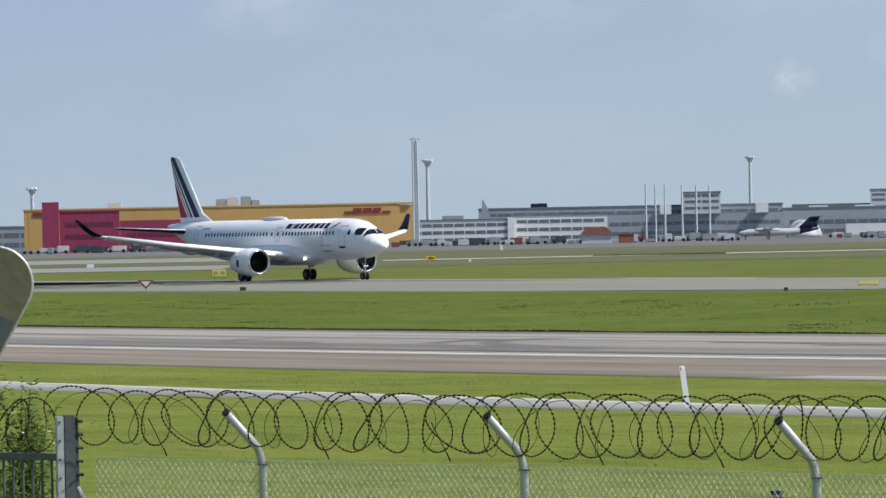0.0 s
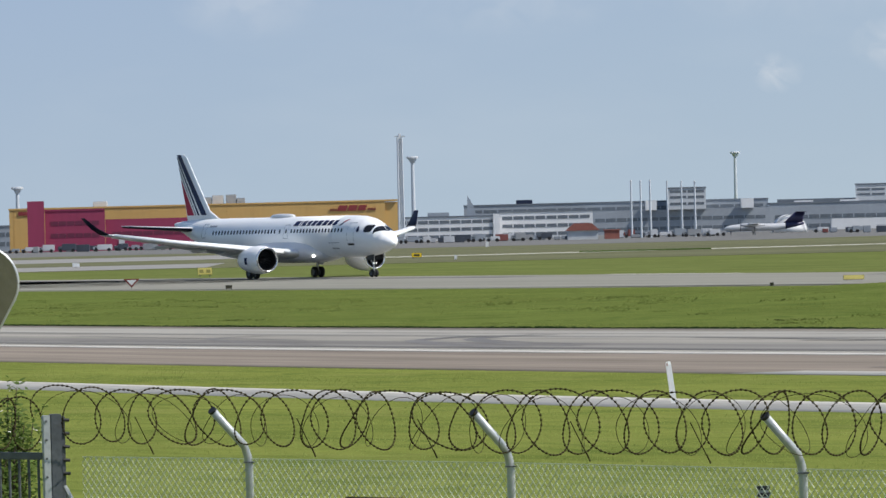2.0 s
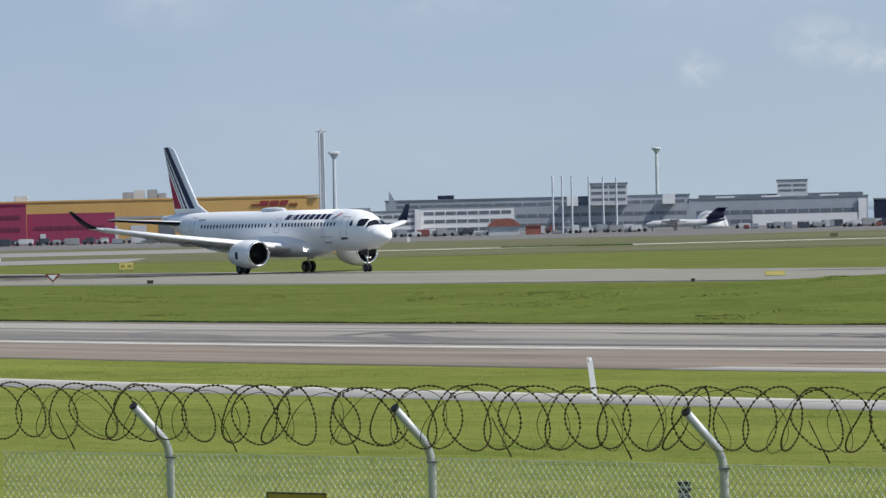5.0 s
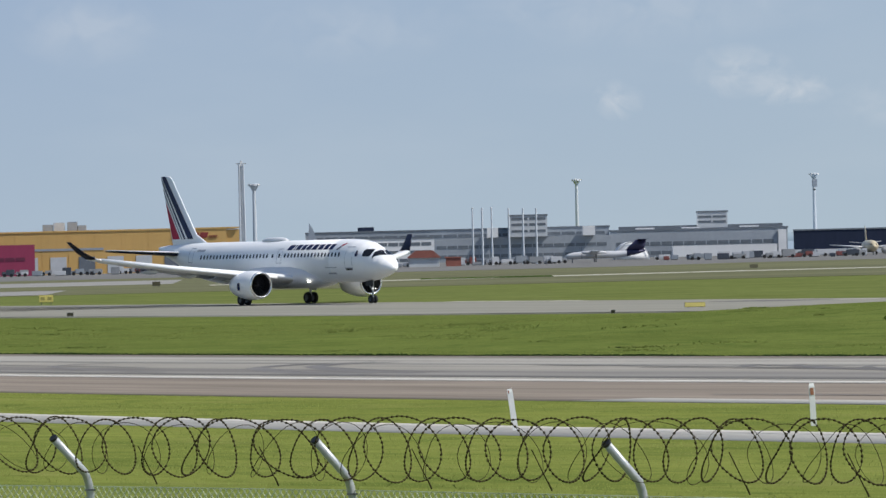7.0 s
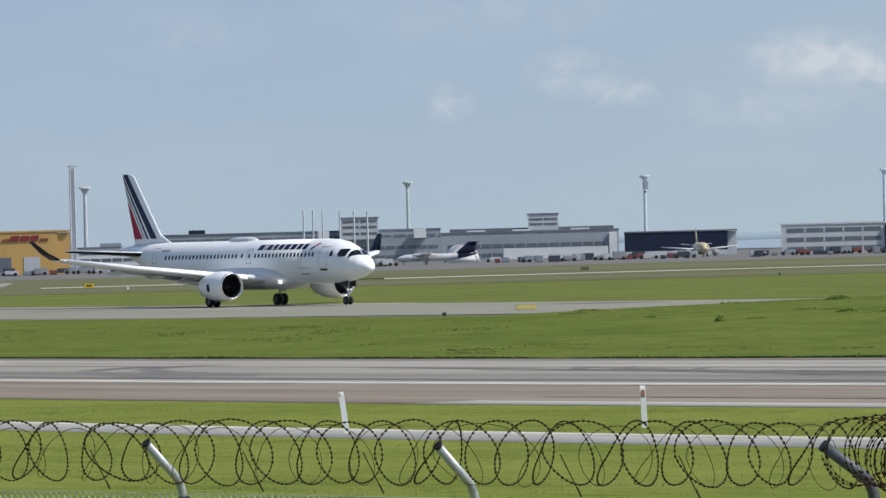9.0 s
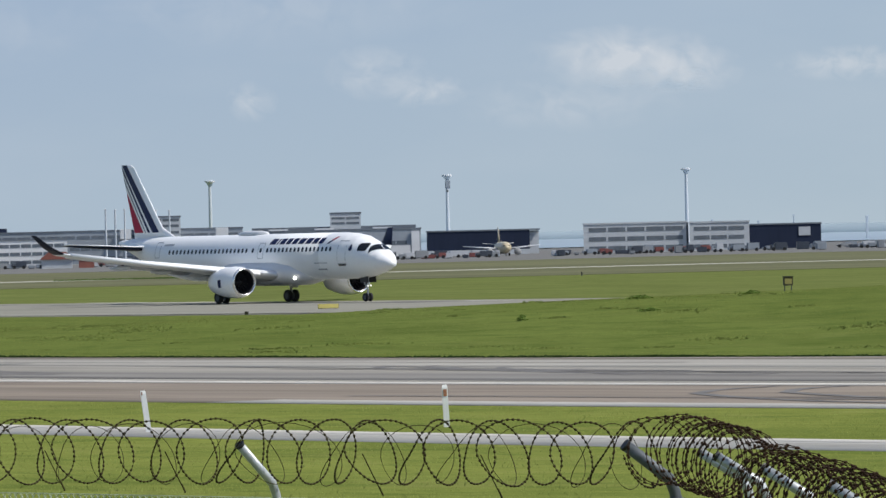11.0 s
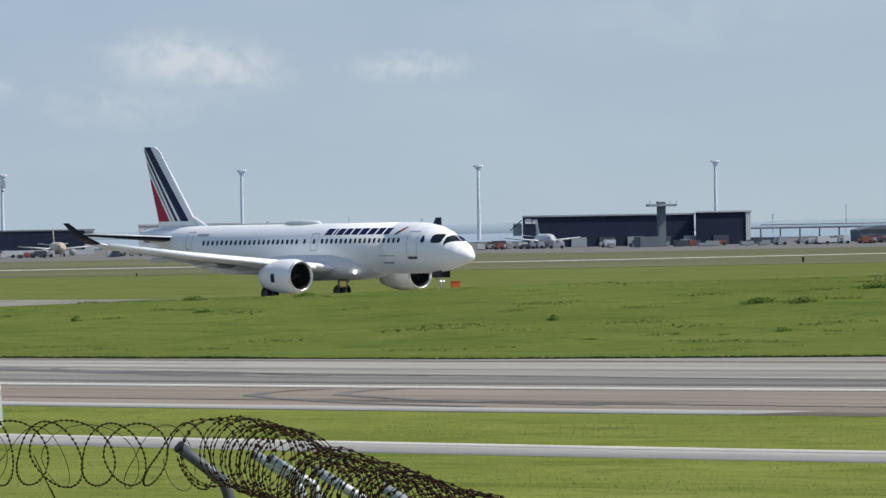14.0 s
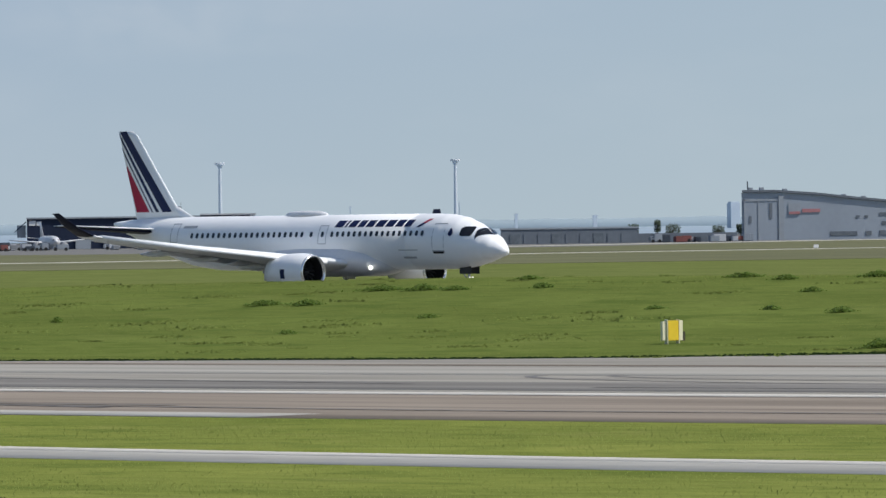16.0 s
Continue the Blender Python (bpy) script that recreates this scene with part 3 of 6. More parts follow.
def dark_tufts(name, s0, s1, o0, o1, count, seed, label):
    """Scattered low tufts of ranker grass."""
    r = np.random.default_rng(seed)
    cs, co = r.uniform(s0, s1, count), r.uniform(o0, o1, count)
    size = r.uniform(0.25, 1.3, count) ** 1.3
    k = 110
    s = np.repeat(cs, k) + r.normal(0, 1, count * k) * np.repeat(size, k) * 0.9
    o = np.repeat(co, k) + r.normal(0, 1, count * k) * np.repeat(size, k) * 0.5
    n = len(s)
    h, w, a = r.uniform(0.03, 0.10, n) * np.repeat(r.uniform(0.5, 1.3, count), k), r.uniform(0.04, 0.10, n), r.uniform(radians(55), radians(145), n)
    base = np.stack([s, o, height(s, o)], -1)
    d = np.stack([np.cos(a) * w, np.sin(a) * w, np.zeros(n)], -1)
    tip = base + np.stack([r.normal(0, 0.04, n), r.normal(0, 0.04, n), h], -1)
    ob = from_arrays(name, np.stack([base - d, base + d, tip], 1).reshape(-1, 3), np.arange(3 * n).reshape(-1, 3), TUFT)
    ob.matrix_world = FIELD
    return tagged(ob, label, "grass", kind="stuff")


dark_tufts("grass_tufts", -430, -135, 170, 232, 300, 12, "scattered darker grass tufts on the bank")


def weed_clump(x, y, w, h, seed):
    """A low dark clump of weeds: many small leaves about a few stems."""
    r = random.Random(seed)
    p = empty("weed_clump", pose(x, y, float(height(x * ALONG.x + y * ALONG.y, x * ACROSS.x + y * ACROSS.y)) - 0.02), "dark green leafy weed clump in the grass", "plant", "weed clumps")
    bm = bmesh.new()
    for k in range(int(420 * w)):
        cx, cy = r.gauss(0, w * 0.3), r.gauss(0, 0.25)
        top = h * r.uniform(0.3, 1.0) * max(0.2, 1 - abs(cx) / w)
        a, q = r.uniform(0, 6.3), r.uniform(0.035, 0.09)
        c = Vector((cx, cy, top * r.random() ** 0.5))
        u, v = Vector((math.cos(a), math.sin(a), r.uniform(-0.5, 0.5))) * q, Vector((-math.sin(a), math.cos(a), r.uniform(0.2, 1.0))) * q * 0.5
        bm.faces.new([bm.verts.new(c - u), bm.verts.new(c + v), bm.verts.new(c + u), bm.verts.new(c - v)])
    tagged(part("leaves", bm, LEAFWEED, p), kind="stuff")
    bm = bmesh.new()
    for k in range(8):
        cx = r.gauss(0, w * 0.3)
        tube(bm, [(cx, 0, 0), (cx + r.gauss(0, 0.05), r.gauss(0, 0.05), h * 0.8)], 0.008, 4)
    tagged(part("stalk_tuft", bm, LEAFWEED, p), kind="stuff")


WEEDS = ((56.3, 294.4, 1.5, 0.3), (57.7, 292.1, 1.2, 0.35), (62.8, 300.3, 2.0, 0.3), (64.2, 298.4, 1.6, 0.35), (65.3, 296.8, 1.0, 0.25), (76.0, 276.5, 0.8, 0.25), (67.2, 235.6, 1.1, 0.4), (68.4, 234.4, 0.9, 0.4),
         (68.1, 271.9, 0.7, 0.2), (72.9, 261.0, 0.9, 0.3), (71.4, 266.0, 0.6, 0.25), (29.1, 324.2, 0.4, 0.35), (46.9, 293.0, 0.4, 0.3), (53.0, 272.4, 0.6, 0.2), (70.7, 305.7, 1.2, 0.25), (78.4, 296.6, 1.5, 0.3), (82.6, 289.5, 1.5, 0.35),
         (37.3, 348.0, 1.0, 0.3), (42.0, 340.0, 0.8, 0.25), (35.2, 324.0, 0.8, 0.2), (59.8, 277.0, 0.7, 0.2), (78.5, 290.0, 1.0, 0.3), (68.6, 294.0, 0.8, 0.3))
for k, (x, y, w, h) in enumerate(WEEDS):
    weed_clump(x, y, w, h, k)


# ---------- the airliner (x ahead from the nose tip, y to its left, z up from the tarmac) ----------
HULL = [(0.0, 2.95, 0.03, 0.03), (-0.15, 2.98, 0.33, 0.31), (-0.45, 3.07, 0.57, 0.46), (-0.9, 3.18, 0.86, 0.71), (-1.6, 3.31, 1.14, 1.05),
        (-2.6, 3.41, 1.40, 1.39), (-3.6, 3.54, 1.57, 1.67), (-4.8, 3.62, 1.69, 1.80), (-6.2, 3.65, 1.74, 1.84), (-8.0, 3.65, 1.75, 1.85),
        (-16.0, 3.65, 1.75, 1.85), (-24.5, 3.65, 1.75, 1.85), (-27.5, 3.66, 1.74, 1.85), (-30.0, 3.80, 1.66, 1.70), (-32.0, 4.05, 1.47, 1.45),
        (-35.0, 4.53, 1.02, 0.92), (-37.2, 4.87, 0.55, 0.46), (-38.4, 5.03, 0.25, 0.20), (-38.62, 5.05, 0.12, 0.10)]


STATIONS = sorted({-h[0] for h in HULL} | set(np.arange(0.3, 8, 0.35).tolist()) | set(np.arange(24, 38.4, 0.5).tolist()))
RAW = np.array([[float(np.interp(u, [-h[0] for h in HULL], [h[i] for h in HULL])) for i in (1, 2, 3)] for u in STATIONS])
SOFTHULL = RAW.copy()
for _ in range(2):
    SOFTHULL[1:-1] = 0.25 * SOFTHULL[:-2] + 0.5 * SOFTHULL[1:-1] + 0.25 * SOFTHULL[2:]
SOFTHULL[:4] = RAW[:4]


def hull(u):
    return [float(np.interp(-u, STATIONS, SOFTHULL[:, i])) for i in range(3)]


def flank(u, z, side, out=0.012):
    """A point on the fuselage's side at height z."""
    zc, w, h = hull(u)
    q = max(-0.999, min(0.999, (z - zc) / h))
    y = w * math.sqrt(1 - q * q)
    n = Vector((0, y / w**2, (z - zc) / h**2)).normalized()
    p = Vector((u, y, z)) + n * out
    return Vector((p.x, p.y * side, p.z))


def skin(points_u, z0, z1, shear, side, rows=5, out=0.012):
    """A patch laid on the fuselage between two heights, leaning by shear."""
    bm = bmesh.new()
    g = [[bm.verts.new(flank(u + shear * (k / (rows - 1)), z0 + (z1 - z0) * k / (rows - 1), side, out)) for u in points_u] for k in range(rows)]
    for a, b in zip(g, g[1:]):
        for i in range(len(a) - 1):
            bm.faces.new((a[i], a[i + 1], b[i + 1], b[i]))
    return bm


def foil(c):
    return 5 * (0.2969 * math.sqrt(c) - 0.126 * c - 0.3516 * c**2 + 0.2843 * c**3 - 0.1015 * c**4)


CHORD = [0, 0.01, 0.04, 0.1, 0.2, 0.35, 0.5, 0.7, 0.85, 1.0]


def aerofoil(sections):
    """A wing through sections (leading edge, trailing edge, thickness in metres, direction of the thickness)."""
    rings = []
    for le, te, t, n in sections:
        le, te, n = Vector(le), Vector(te), Vector(n).normalized()
        up = [le.lerp(te, c) + n * t * foil(c) for c in CHORD]
        down = [le.lerp(te, c) - n * t * foil(c) for c in CHORD[1:]]
        rings.append(up + down[::-1])
    return loft(rings)


FIN = [(5.0, -31.0, -36.25, 0.40), (6.3, -32.2, -36.55, 0.36), (11.2, -36.15, -38.0, 0.17), (11.48, -36.6, -38.1, 0.12)]


def fin_side(u, z, side, out=0.015):
    zs = [f[0] for f in FIN]
    le, te, t = [float(np.interp(z, zs, [f[i] for f in FIN])) for i in (1, 2, 3)]
    c = max(0.004, min(0.999, (le - u) / (le - te)))
    return Vector((le + (te - le) * c, side * (t * foil(c) + out), z))


def fin_stripe(a, b, n=12):
    """A stripe on both sides of the fin: a, b are its edges, as functions of height, from z0 to z1."""
    bm = bmesh.new()
    for side in (-1, 1):
        prev = None
        for k in range(n + 1):
            q = k / n
            za, zb = a[0][1] + (a[1][1] - a[0][1]) * q, b[0][1] + (b[1][1] - b[0][1]) * q
            ua, ub = a[0][0] + (a[1][0] - a[0][0]) * q, b[0][0] + (b[1][0] - b[0][0]) * q
            row = [bm.verts.new(fin_side(ua + (ub - ua) * j / 5, za + (zb - za) * j / 5, side)) for j in range(6)]
            if prev:
                for j in range(5):
                    bm.faces.new((prev[j], prev[j + 1], row[j + 1], row[j]))
            prev = row
    return bm


def rounded(w, h, r, depth, n=4):
    """A rounded plate in the xz plane, its face towards +y."""
    pts = []
    for cx, cz, a0 in ((w / 2 - r, h / 2 - r, 0), (-w / 2 + r, h / 2 - r, 90), (-w / 2 + r, -h / 2 + r, 180), (w / 2 - r, -h / 2 + r, 270)):
        for k in range(n):
            a = radians(a0 + 90 * k / (n - 1))
            pts.append((cx + r * math.cos(a), cz + r * math.sin(a)))
    return loft([[(x, y, z) for x, z in pts] for y in (-depth, depth)])


def ring_profile(profile, n=40, axis_y=0.0, axis_z=0.0, closed=False):
    """Turns a profile of (x, radius) about an axis along x."""
    rings = [[(x, axis_y + r * math.cos(2 * math.pi * k / n), axis_z + r * math.sin(2 * math.pi * k / n)) for k in range(n)] for x, r in profile]
    return loft(rings, caps=closed)


def build_airliner():
    plane = empty("airliner", Matrix(), "white twin-jet airliner with navy and red tail stripes rolling", "aircraft")
    # fuselage
    us, pts, soft = STATIONS, 48, SOFTHULL
    rings = [[(-u, w * math.cos(2 * math.pi * k / pts), zc + h * math.sin(2 * math.pi * k / pts)) for k in range(pts)] for u, (zc, w, h) in zip(us, soft)]
    part("fuselage", loft(rings), WHITE, plane, smooth=True)
    # wing-to-body fairing
    fr = []
    for u, w, h, zc in ((-9.6, 0.5, 0.3, 2.25), (-10.6, 1.25, 0.72, 2.3), (-12, 1.85, 1.02, 2.4), (-14, 2.08, 1.14, 2.5), (-18, 2.12, 1.16, 2.5), (-20.5, 2.0, 1.1, 2.5), (-22.5, 1.5, 0.8, 2.45), (-24.2, 0.6, 0.3, 2.2)):
        fr.append([(u, w * math.copysign(abs(math.cos(a)) ** 0.8, math.cos(a)), zc + h * math.sin(a)) for a in [2 * math.pi * k / 28 for k in range(28)]])
    part("belly_fairing", loft(fr), BELLY, plane, smooth=True)
    for side in (-1, 1):
        s = side
        z = (0, 0, 1)
        part("wing", aerofoil([((-12.6, 1.2 * s, 2.15), (-20.9, 1.2 * s, 2.05), 1.0, z), ((-13.6, 2.6 * s, 2.38), (-20.6, 2.6 * s, 2.2), 0.72, z),
                               ((-15.4, 5.4 * s, 2.72), (-20.3, 5.4 * s, 2.62), 0.60, z), ((-18.9, 10.8 * s, 3.42), (-22.3, 10.8 * s, 3.36), 0.36, z),
                               ((-22.1, 15.7 * s, 4.20), (-24.1, 15.7 * s, 4.16), 0.22, z)]), WINGGREY, plane, "pale grey swept wing", True)
        part("slat", aerofoil([((-13.75, 3.2 * s, 2.34), (-14.75, 3.2 * s, 2.68), 0.42, z), ((-18.6, 10.8 * s, 3.36), (-19.5, 10.8 * s, 3.60), 0.34, z), ((-21.9, 15.6 * s, 4.17), (-22.6, 15.6 * s, 4.32), 0.24, z)]), WHITE, plane, "white leading-edge slat", True)
        part("flap", aerofoil([((-20.0, 2.2 * s, 2.10), (-21.7, 2.2 * s, 1.78), 0.22, z), ((-19.9, 5.4 * s, 2.54), (-21.3, 5.4 * s, 2.28), 0.20, z)]), FLAPGREY, plane, "lowered grey inboard flap", True)
        part("flap", aerofoil([((-20.05, 5.6 * s, 2.56), (-21.3, 5.6 * s, 2.32), 0.18, z), ((-21.8, 10.6 * s, 3.30), (-22.8, 10.6 * s, 3.12), 0.12, z)]), FLAPGREY, plane, "lowered grey outboard flap", True)
        part("aileron", aerofoil([((-22.2, 10.8 * s, 3.36), (-22.75, 10.8 * s, 3.3), 0.1, z), ((-23.7, 15.0 * s, 4.03), (-24.15, 15.0 * s, 3.98), 0.08, z)]), WINGGREY, plane, smooth=True)
        part("wing_tip", aerofoil([((-22.1, 15.7 * s, 4.20), (-24.1, 15.7 * s, 4.16), 0.22, z), ((-22.5, 16.1 * s, 4.32), (-24.2, 16.1 * s, 4.30), 0.18, (0, -0.4 * s, 0.9))]), WHITE, plane, "white wing tip", True)
        part("winglet", aerofoil([((-22.5, 16.1 * s, 4.32), (-24.2, 16.1 * s, 4.30), 0.18, (0, -0.5 * s, 0.85)), ((-23.3, 16.75 * s, 4.86), (-24.6, 16.75 * s, 4.84), 0.13, (0, -0.7 * s, 0.7)),
                                  ((-24.3, 17.55 * s, 5.82), (-25.0, 17.55 * s, 5.82), 0.06, (0, -0.8 * s, 0.6))]), DARKNAVY, plane, "upswept navy winglet", True)
        for v, u, zz in ((4.2, -20.2, 2.28), (7.9, -20.9, 2.85), (11.0, -22.2, 3.25)):
            part("flap_track_fairing", ring_profile([(u + 1.6, 0.02), (u + 1.2, 0.13), (u + 0.3, 0.2), (u - 0.7, 0.15), (u - 1.5, 0.03)], 12, v * s, zz - 0.2), FLAPGREY, plane, smooth=True)
        part("stabiliser", aerofoil([((-32.9, 0.6 * s, 4.66), (-36.6, 0.6 * s, 4.64), 0.20, z), ((-36.5, 6.25 * s, 5.02), (-37.9, 6.25 * s, 5.01), 0.09, z)]), WHITE, plane, "pale grey tailplane", True)
        # added dark skin paints the shade beneath the tailplane
        part("stabiliser_shade", aerofoil([((-33.0, 0.6 * s, 4.47), (-36.6, 0.6 * s, 4.49), 0.34, z), ((-36.55, 6.2 * s, 4.92), (-37.9, 6.2 * s, 4.92), 0.15, z)]), DARKNAVY, plane, "dark skin for the tailplane's shaded underside", True)
        # engine
        ey, ez, e0 = 5.6 * s, 1.74, -12.5
        nac = part("engine_nacelle", ring_profile([(e0 - 0.12, 1.13), (e0 - 0.5, 1.22), (e0 - 1.2, 1.26), (e0 - 2.2, 1.22), (e0 - 3.2, 1.04), (e0 - 3.9, 0.86), (e0 - 3.9, 0.74), (e0 - 3.0, 0.8)], 40, ey, ez), WHITE, plane, "white engine nacelle", True)
        part("inlet_lip", ring_profile([(e0 - 0.125, 1.135), (e0 - 0.03, 1.09), (e0, 1.03), (e0 - 0.05, 0.97), (e0 - 0.22, 0.93)], 40, ey, ez), METAL, nac, "polished metal inlet lip", True)
        part("inlet_duct", ring_profile([(e0 - 0.2, 0.93), (e0 - 0.8, 0.93), (e0 - 1.15, 0.94), (e0 - 1.16, 0.02)], 40, ey, ez), BLACK, nac, "dark inlet duct", True)
        part("exhaust_cone", ring_profile([(e0 - 3.0, 0.6), (e0 - 4.0, 0.52), (e0 - 4.4, 0.4), (e0 - 4.4, 0.3), (e0 - 5.0, 0.05)], 24, ey, ez), STEEL, nac, "bare metal exhaust", True)
        bm = bmesh.new()
        for k in range(18):
            a = 2 * math.pi * k / 18
            q = [(0.06, 0.25, a), (-0.06, 0.25, a + 0.16), (-0.10, 0.91, a + 0.2), (0.10, 0.91, a)]
            bm.faces.new([bm.verts.new((x, r * math.cos(b), r * math.sin(b))) for x, r, b in q])
        fan = part("fan", bm, FANMETAL, nac, "dark spinning fan blades")
        fan.location = (e0 - 0.95, ey, ez)
        part("spinner", ring_profile([(0.45, 0.01), (0.3, 0.12), (0.0, 0.27)], 20), FANMETAL, fan, smooth=True)
        part("pylon", aerofoil([((e0 - 1.1, ey, ez + 1.15), (e0 - 5.2, ey, ez + 0.6), 0.3, (0, 1, 0)), ((-15.6, ey, 2.86), (-19.2, ey, 2.55), 0.3, (0, 1, 0))]), WHITE, plane, smooth=True)
        # emblem on the nacelle's flank
        a0 = radians(180 if s < 0 else 0)
        bm = bmesh.new()
        g = [[bm.verts.new((e0 - 2.0 + 0.42 * j, ey + 1.262 * math.cos(a0 + t), ez + 1.262 * math.sin(a0 + t))) for j in (0, 1)] for t in (-0.16, 0.0, 0.18, 0.34)]
        for p, q in zip(g, g[1:]):
            bm.faces.new((p[0], p[1], q[1], q[0]))
        part("nacelle_emblem", bm, NAVY, nac)
        # main gear
        leg = part("main_gear_leg", tube(tube(bmesh.new(), [(-18.91, 3.39 * s, 0.5), (-18.91, 3.32 * s, 2.3)], 0.11, 10), [(-18.91, 3.35 * s, 1.4), (-18.5, 1.6 * s, 2.1)], 0.07, 8), STEEL, plane, "steel main landing gear leg")
        part("gear_door", boxed(-19.5, -18.3, 3.62 * s - 0.03, 3.62 * s + 0.03, 1.15, 2.3, 0.01), WHITE, leg)
        for w in (-0.33, 0.33):
            wheel_at(leg, -18.91, 3.39 * s + w, 0.5, 0.34)
        # tail stripes' and cabin's marks come in pairs, one a side
        n = Vector((0, *(Vector((flank(-10, 4.21, s).y, 4.21 - 3.65)).normalized())))
        for i in range(17):
            window_at(plane, -6.27 - 0.541 * i, s)
        for u in (-15.85, -16.95):
            window_at(plane, u, s)
        for i in range(21):
            window_at(plane, -17.85 - 0.552 * i, s)
        for u0, u1, z0, z1 in ((-5.35, -4.3, 2.95, 4.85), (-16.25, -15.45, 3.55, 4.8), (-31.2, -30.4, 3.75, 5.05)):
            bm = bmesh.new()
            for a, b, c, d in ((u0, u0 + 0.05, z0, z1), (u1 - 0.05, u1, z0, z1), (u0, u1, z1 - 0.05, z1), (u0, u1, z0, z0 + (0.12 if z1 > 4.82 and u0 > -10 else 0.05))):
                q = skin([a, (a + b) / 2, b], c, d, 0, s, 5)
                me = bpy.data.meshes.new("t")
                q.to_mesh(me)
                q.free()
                bm.from_mesh(me)
                bpy.data.meshes.remove(me)
            part("cabin_door_outline", bm, DOORLINE, plane)
        part("door_sill_plate", skin([-5.3, -4.8, -4.35], 2.86, 3.0, 0, s, 3, 0.02), DARKGLASS, plane)
        part("cargo_door_mark", skin([-8.2, -7.6, -7.0], 2.55, 2.68, 0, s, 3, 0.015), DOORLINE, plane)
        part("cargo_door_edge", skin([-8.5, -7.6, -6.7], 3.08, 3.14, 0, s, 3, 0.015), DOORLINE, plane)
        bm = bmesh.new()
        bm.faces.new([bm.verts.new(flank(-3.79 + 0.17 * math.cos(a) * (1 - 0.25 * math.sin(3 * a)), 4.24 + 0.25 * math.sin(a), s, 0.035)) for a in [2 * math.pi * k / 18 for k in range(18)]])
        part("nose_emblem", bm, NAVY, plane, "small navy emblem")
        part("registration_bar", skin([-30.0, -29.4, -28.6], 4.72, 4.88, 0.04, s, 3), DOORLINE, plane)
        # the airline's title as plain slanted shapes
        u = -14.9
        for w in (0.98, 0.36, 0.88, 0.80, 0.88, 0.98, 0.94, 0.88, 0.80):
            part("title_bar", skin([u, u + (w - 0.16) / 2, u + w - 0.16], 4.65, 5.10, 0.18, s), NAVY, plane)
            u += w
        part("title_slash", skin([-7.0, -6.68], 4.62, 4.88, 0.44, s), NAVY, plane)
        part("title_slash", skin([-6.55, -6.23], 4.885, 5.15, 0.44, s), RED, plane, "red slanted slash")
        # cockpit glass
        for u0, u1, z0 in ((-3.08, -2.2, 3.98), ):
            bm = bmesh.new()
            grid = []
            for i in range(8):
                u = u0 + (u1 - u0) * i / 7
                zc, w, h = hull(u)
                up = min(4.60, zc + 0.93 * h) - (0.12 if i in (0, 7) else 0.0)
                lo = min(z0 + (0.1 if i in (0, 7) else 0.0), up - 0.05)
                grid.append([bm.verts.new(flank(u, lo + (up - lo) * k / 4, s, 0.016)) for k in range(5)])
            for a, b in zip(grid, grid[1:]):
                for k in range(4):
                    bm.faces.new((a[k], a[k + 1], b[k + 1], b[k]))
            part("cockpit_window", bm, DARKGLASS, plane, smooth=True)
        part("landing_light", ring_profile([(0.05, 0.001), (0.05, 0.10), (-0.05, 0.12)], 14, 1.62 * s, 1.95), LIGHT, plane, "bright landing light").location = (-11.25, 0, 0)
    # the two front panes meet at a slim post on the centre line
    for side in (-1, 1):
        bm = bmesh.new()
        rows = []
        for k in range(7):
            q = k / 6
            row = []
            for i in range(9):
                c = i / 8
                low, high = (radians(2 + 67 * c), -1.04 - 0.86 * c), (radians(2 + 34 * c), -1.84 - 0.20 * c)
                a, u = low[0] + (high[0] - low[0]) * q, low[1] + (high[1] - low[1]) * q
                zc, w, h = hull(u)
                n = Vector((0.4, math.sin(a) / w, math.cos(a) / h)).normalized() * 0.02
                row.append(bm.verts.new((u + n.x, side * (w * math.sin(a) + n.y), zc + h * math.cos(a) + n.z)))
            rows.append(row)
        for a, b in zip(rows, rows[1:]):
            for i in range(8):
                bm.faces.new((a[i], a[i + 1], b[i + 1], b[i]))
        part("windscreen_pane", bm, DARKGLASS, plane, smooth=True)
    # fin and its stripes
    f = aerofoil([((le, 0, z), (te, 0, z), t, (0, 1, 0)) for z, le, te, t in FIN])
    fin = part("fin", f, WHITE, plane, "white tail fin with navy and red stripes", True)
    part("dorsal_fillet", aerofoil([((-29.6, 0, 5.3), (-33.0, 0, 5.3), 0.26, (0, 1, 0)), ((-30.6, 0, 5.56), (-33.0, 0, 5.56), 0.24, (0, 1, 0)), ((-32.0, 0, 6.2), (-33.4, 0, 6.2), 0.18, (0, 1, 0))]), WHITE, plane, smooth=True)
    part("navy_stripe", fin_stripe(((-33.45, 5.87), (-37.98, 11.48)), ((-32.5, 5.87), (-37.2, 11.48))), NAVY, fin)
    part("navy_stripe", fin_stripe(((-34.15, 5.87), (-38.04, 11.1)), ((-33.8, 5.87), (-38.0, 11.35))), NAVY, fin)
    part("navy_stripe", fin_stripe(((-34.58, 5.87), (-37.78, 10.2)), ((-34.46, 5.87), (-37.78, 10.4))), NAVY, fin)
    part("red_stripe", fin_stripe(((-36.3, 5.87), (-37.3, 8.9)), ((-34.85, 5.87), (-37.28, 9.15))), RED, fin)
    part("antenna_dome", loft([[(-19.1 + 2.1 * c * math.cos(a), 0.55 * c * math.sin(a), 5.42 + q) for a in [2 * math.pi * k / 20 for k in range(20)]] for c, q in ((1.0, 0.0), (0.95, 0.18), (0.8, 0.3), (0.5, 0.37), (0.1, 0.38))]), BELLY, plane, "flat oval antenna dome", True)
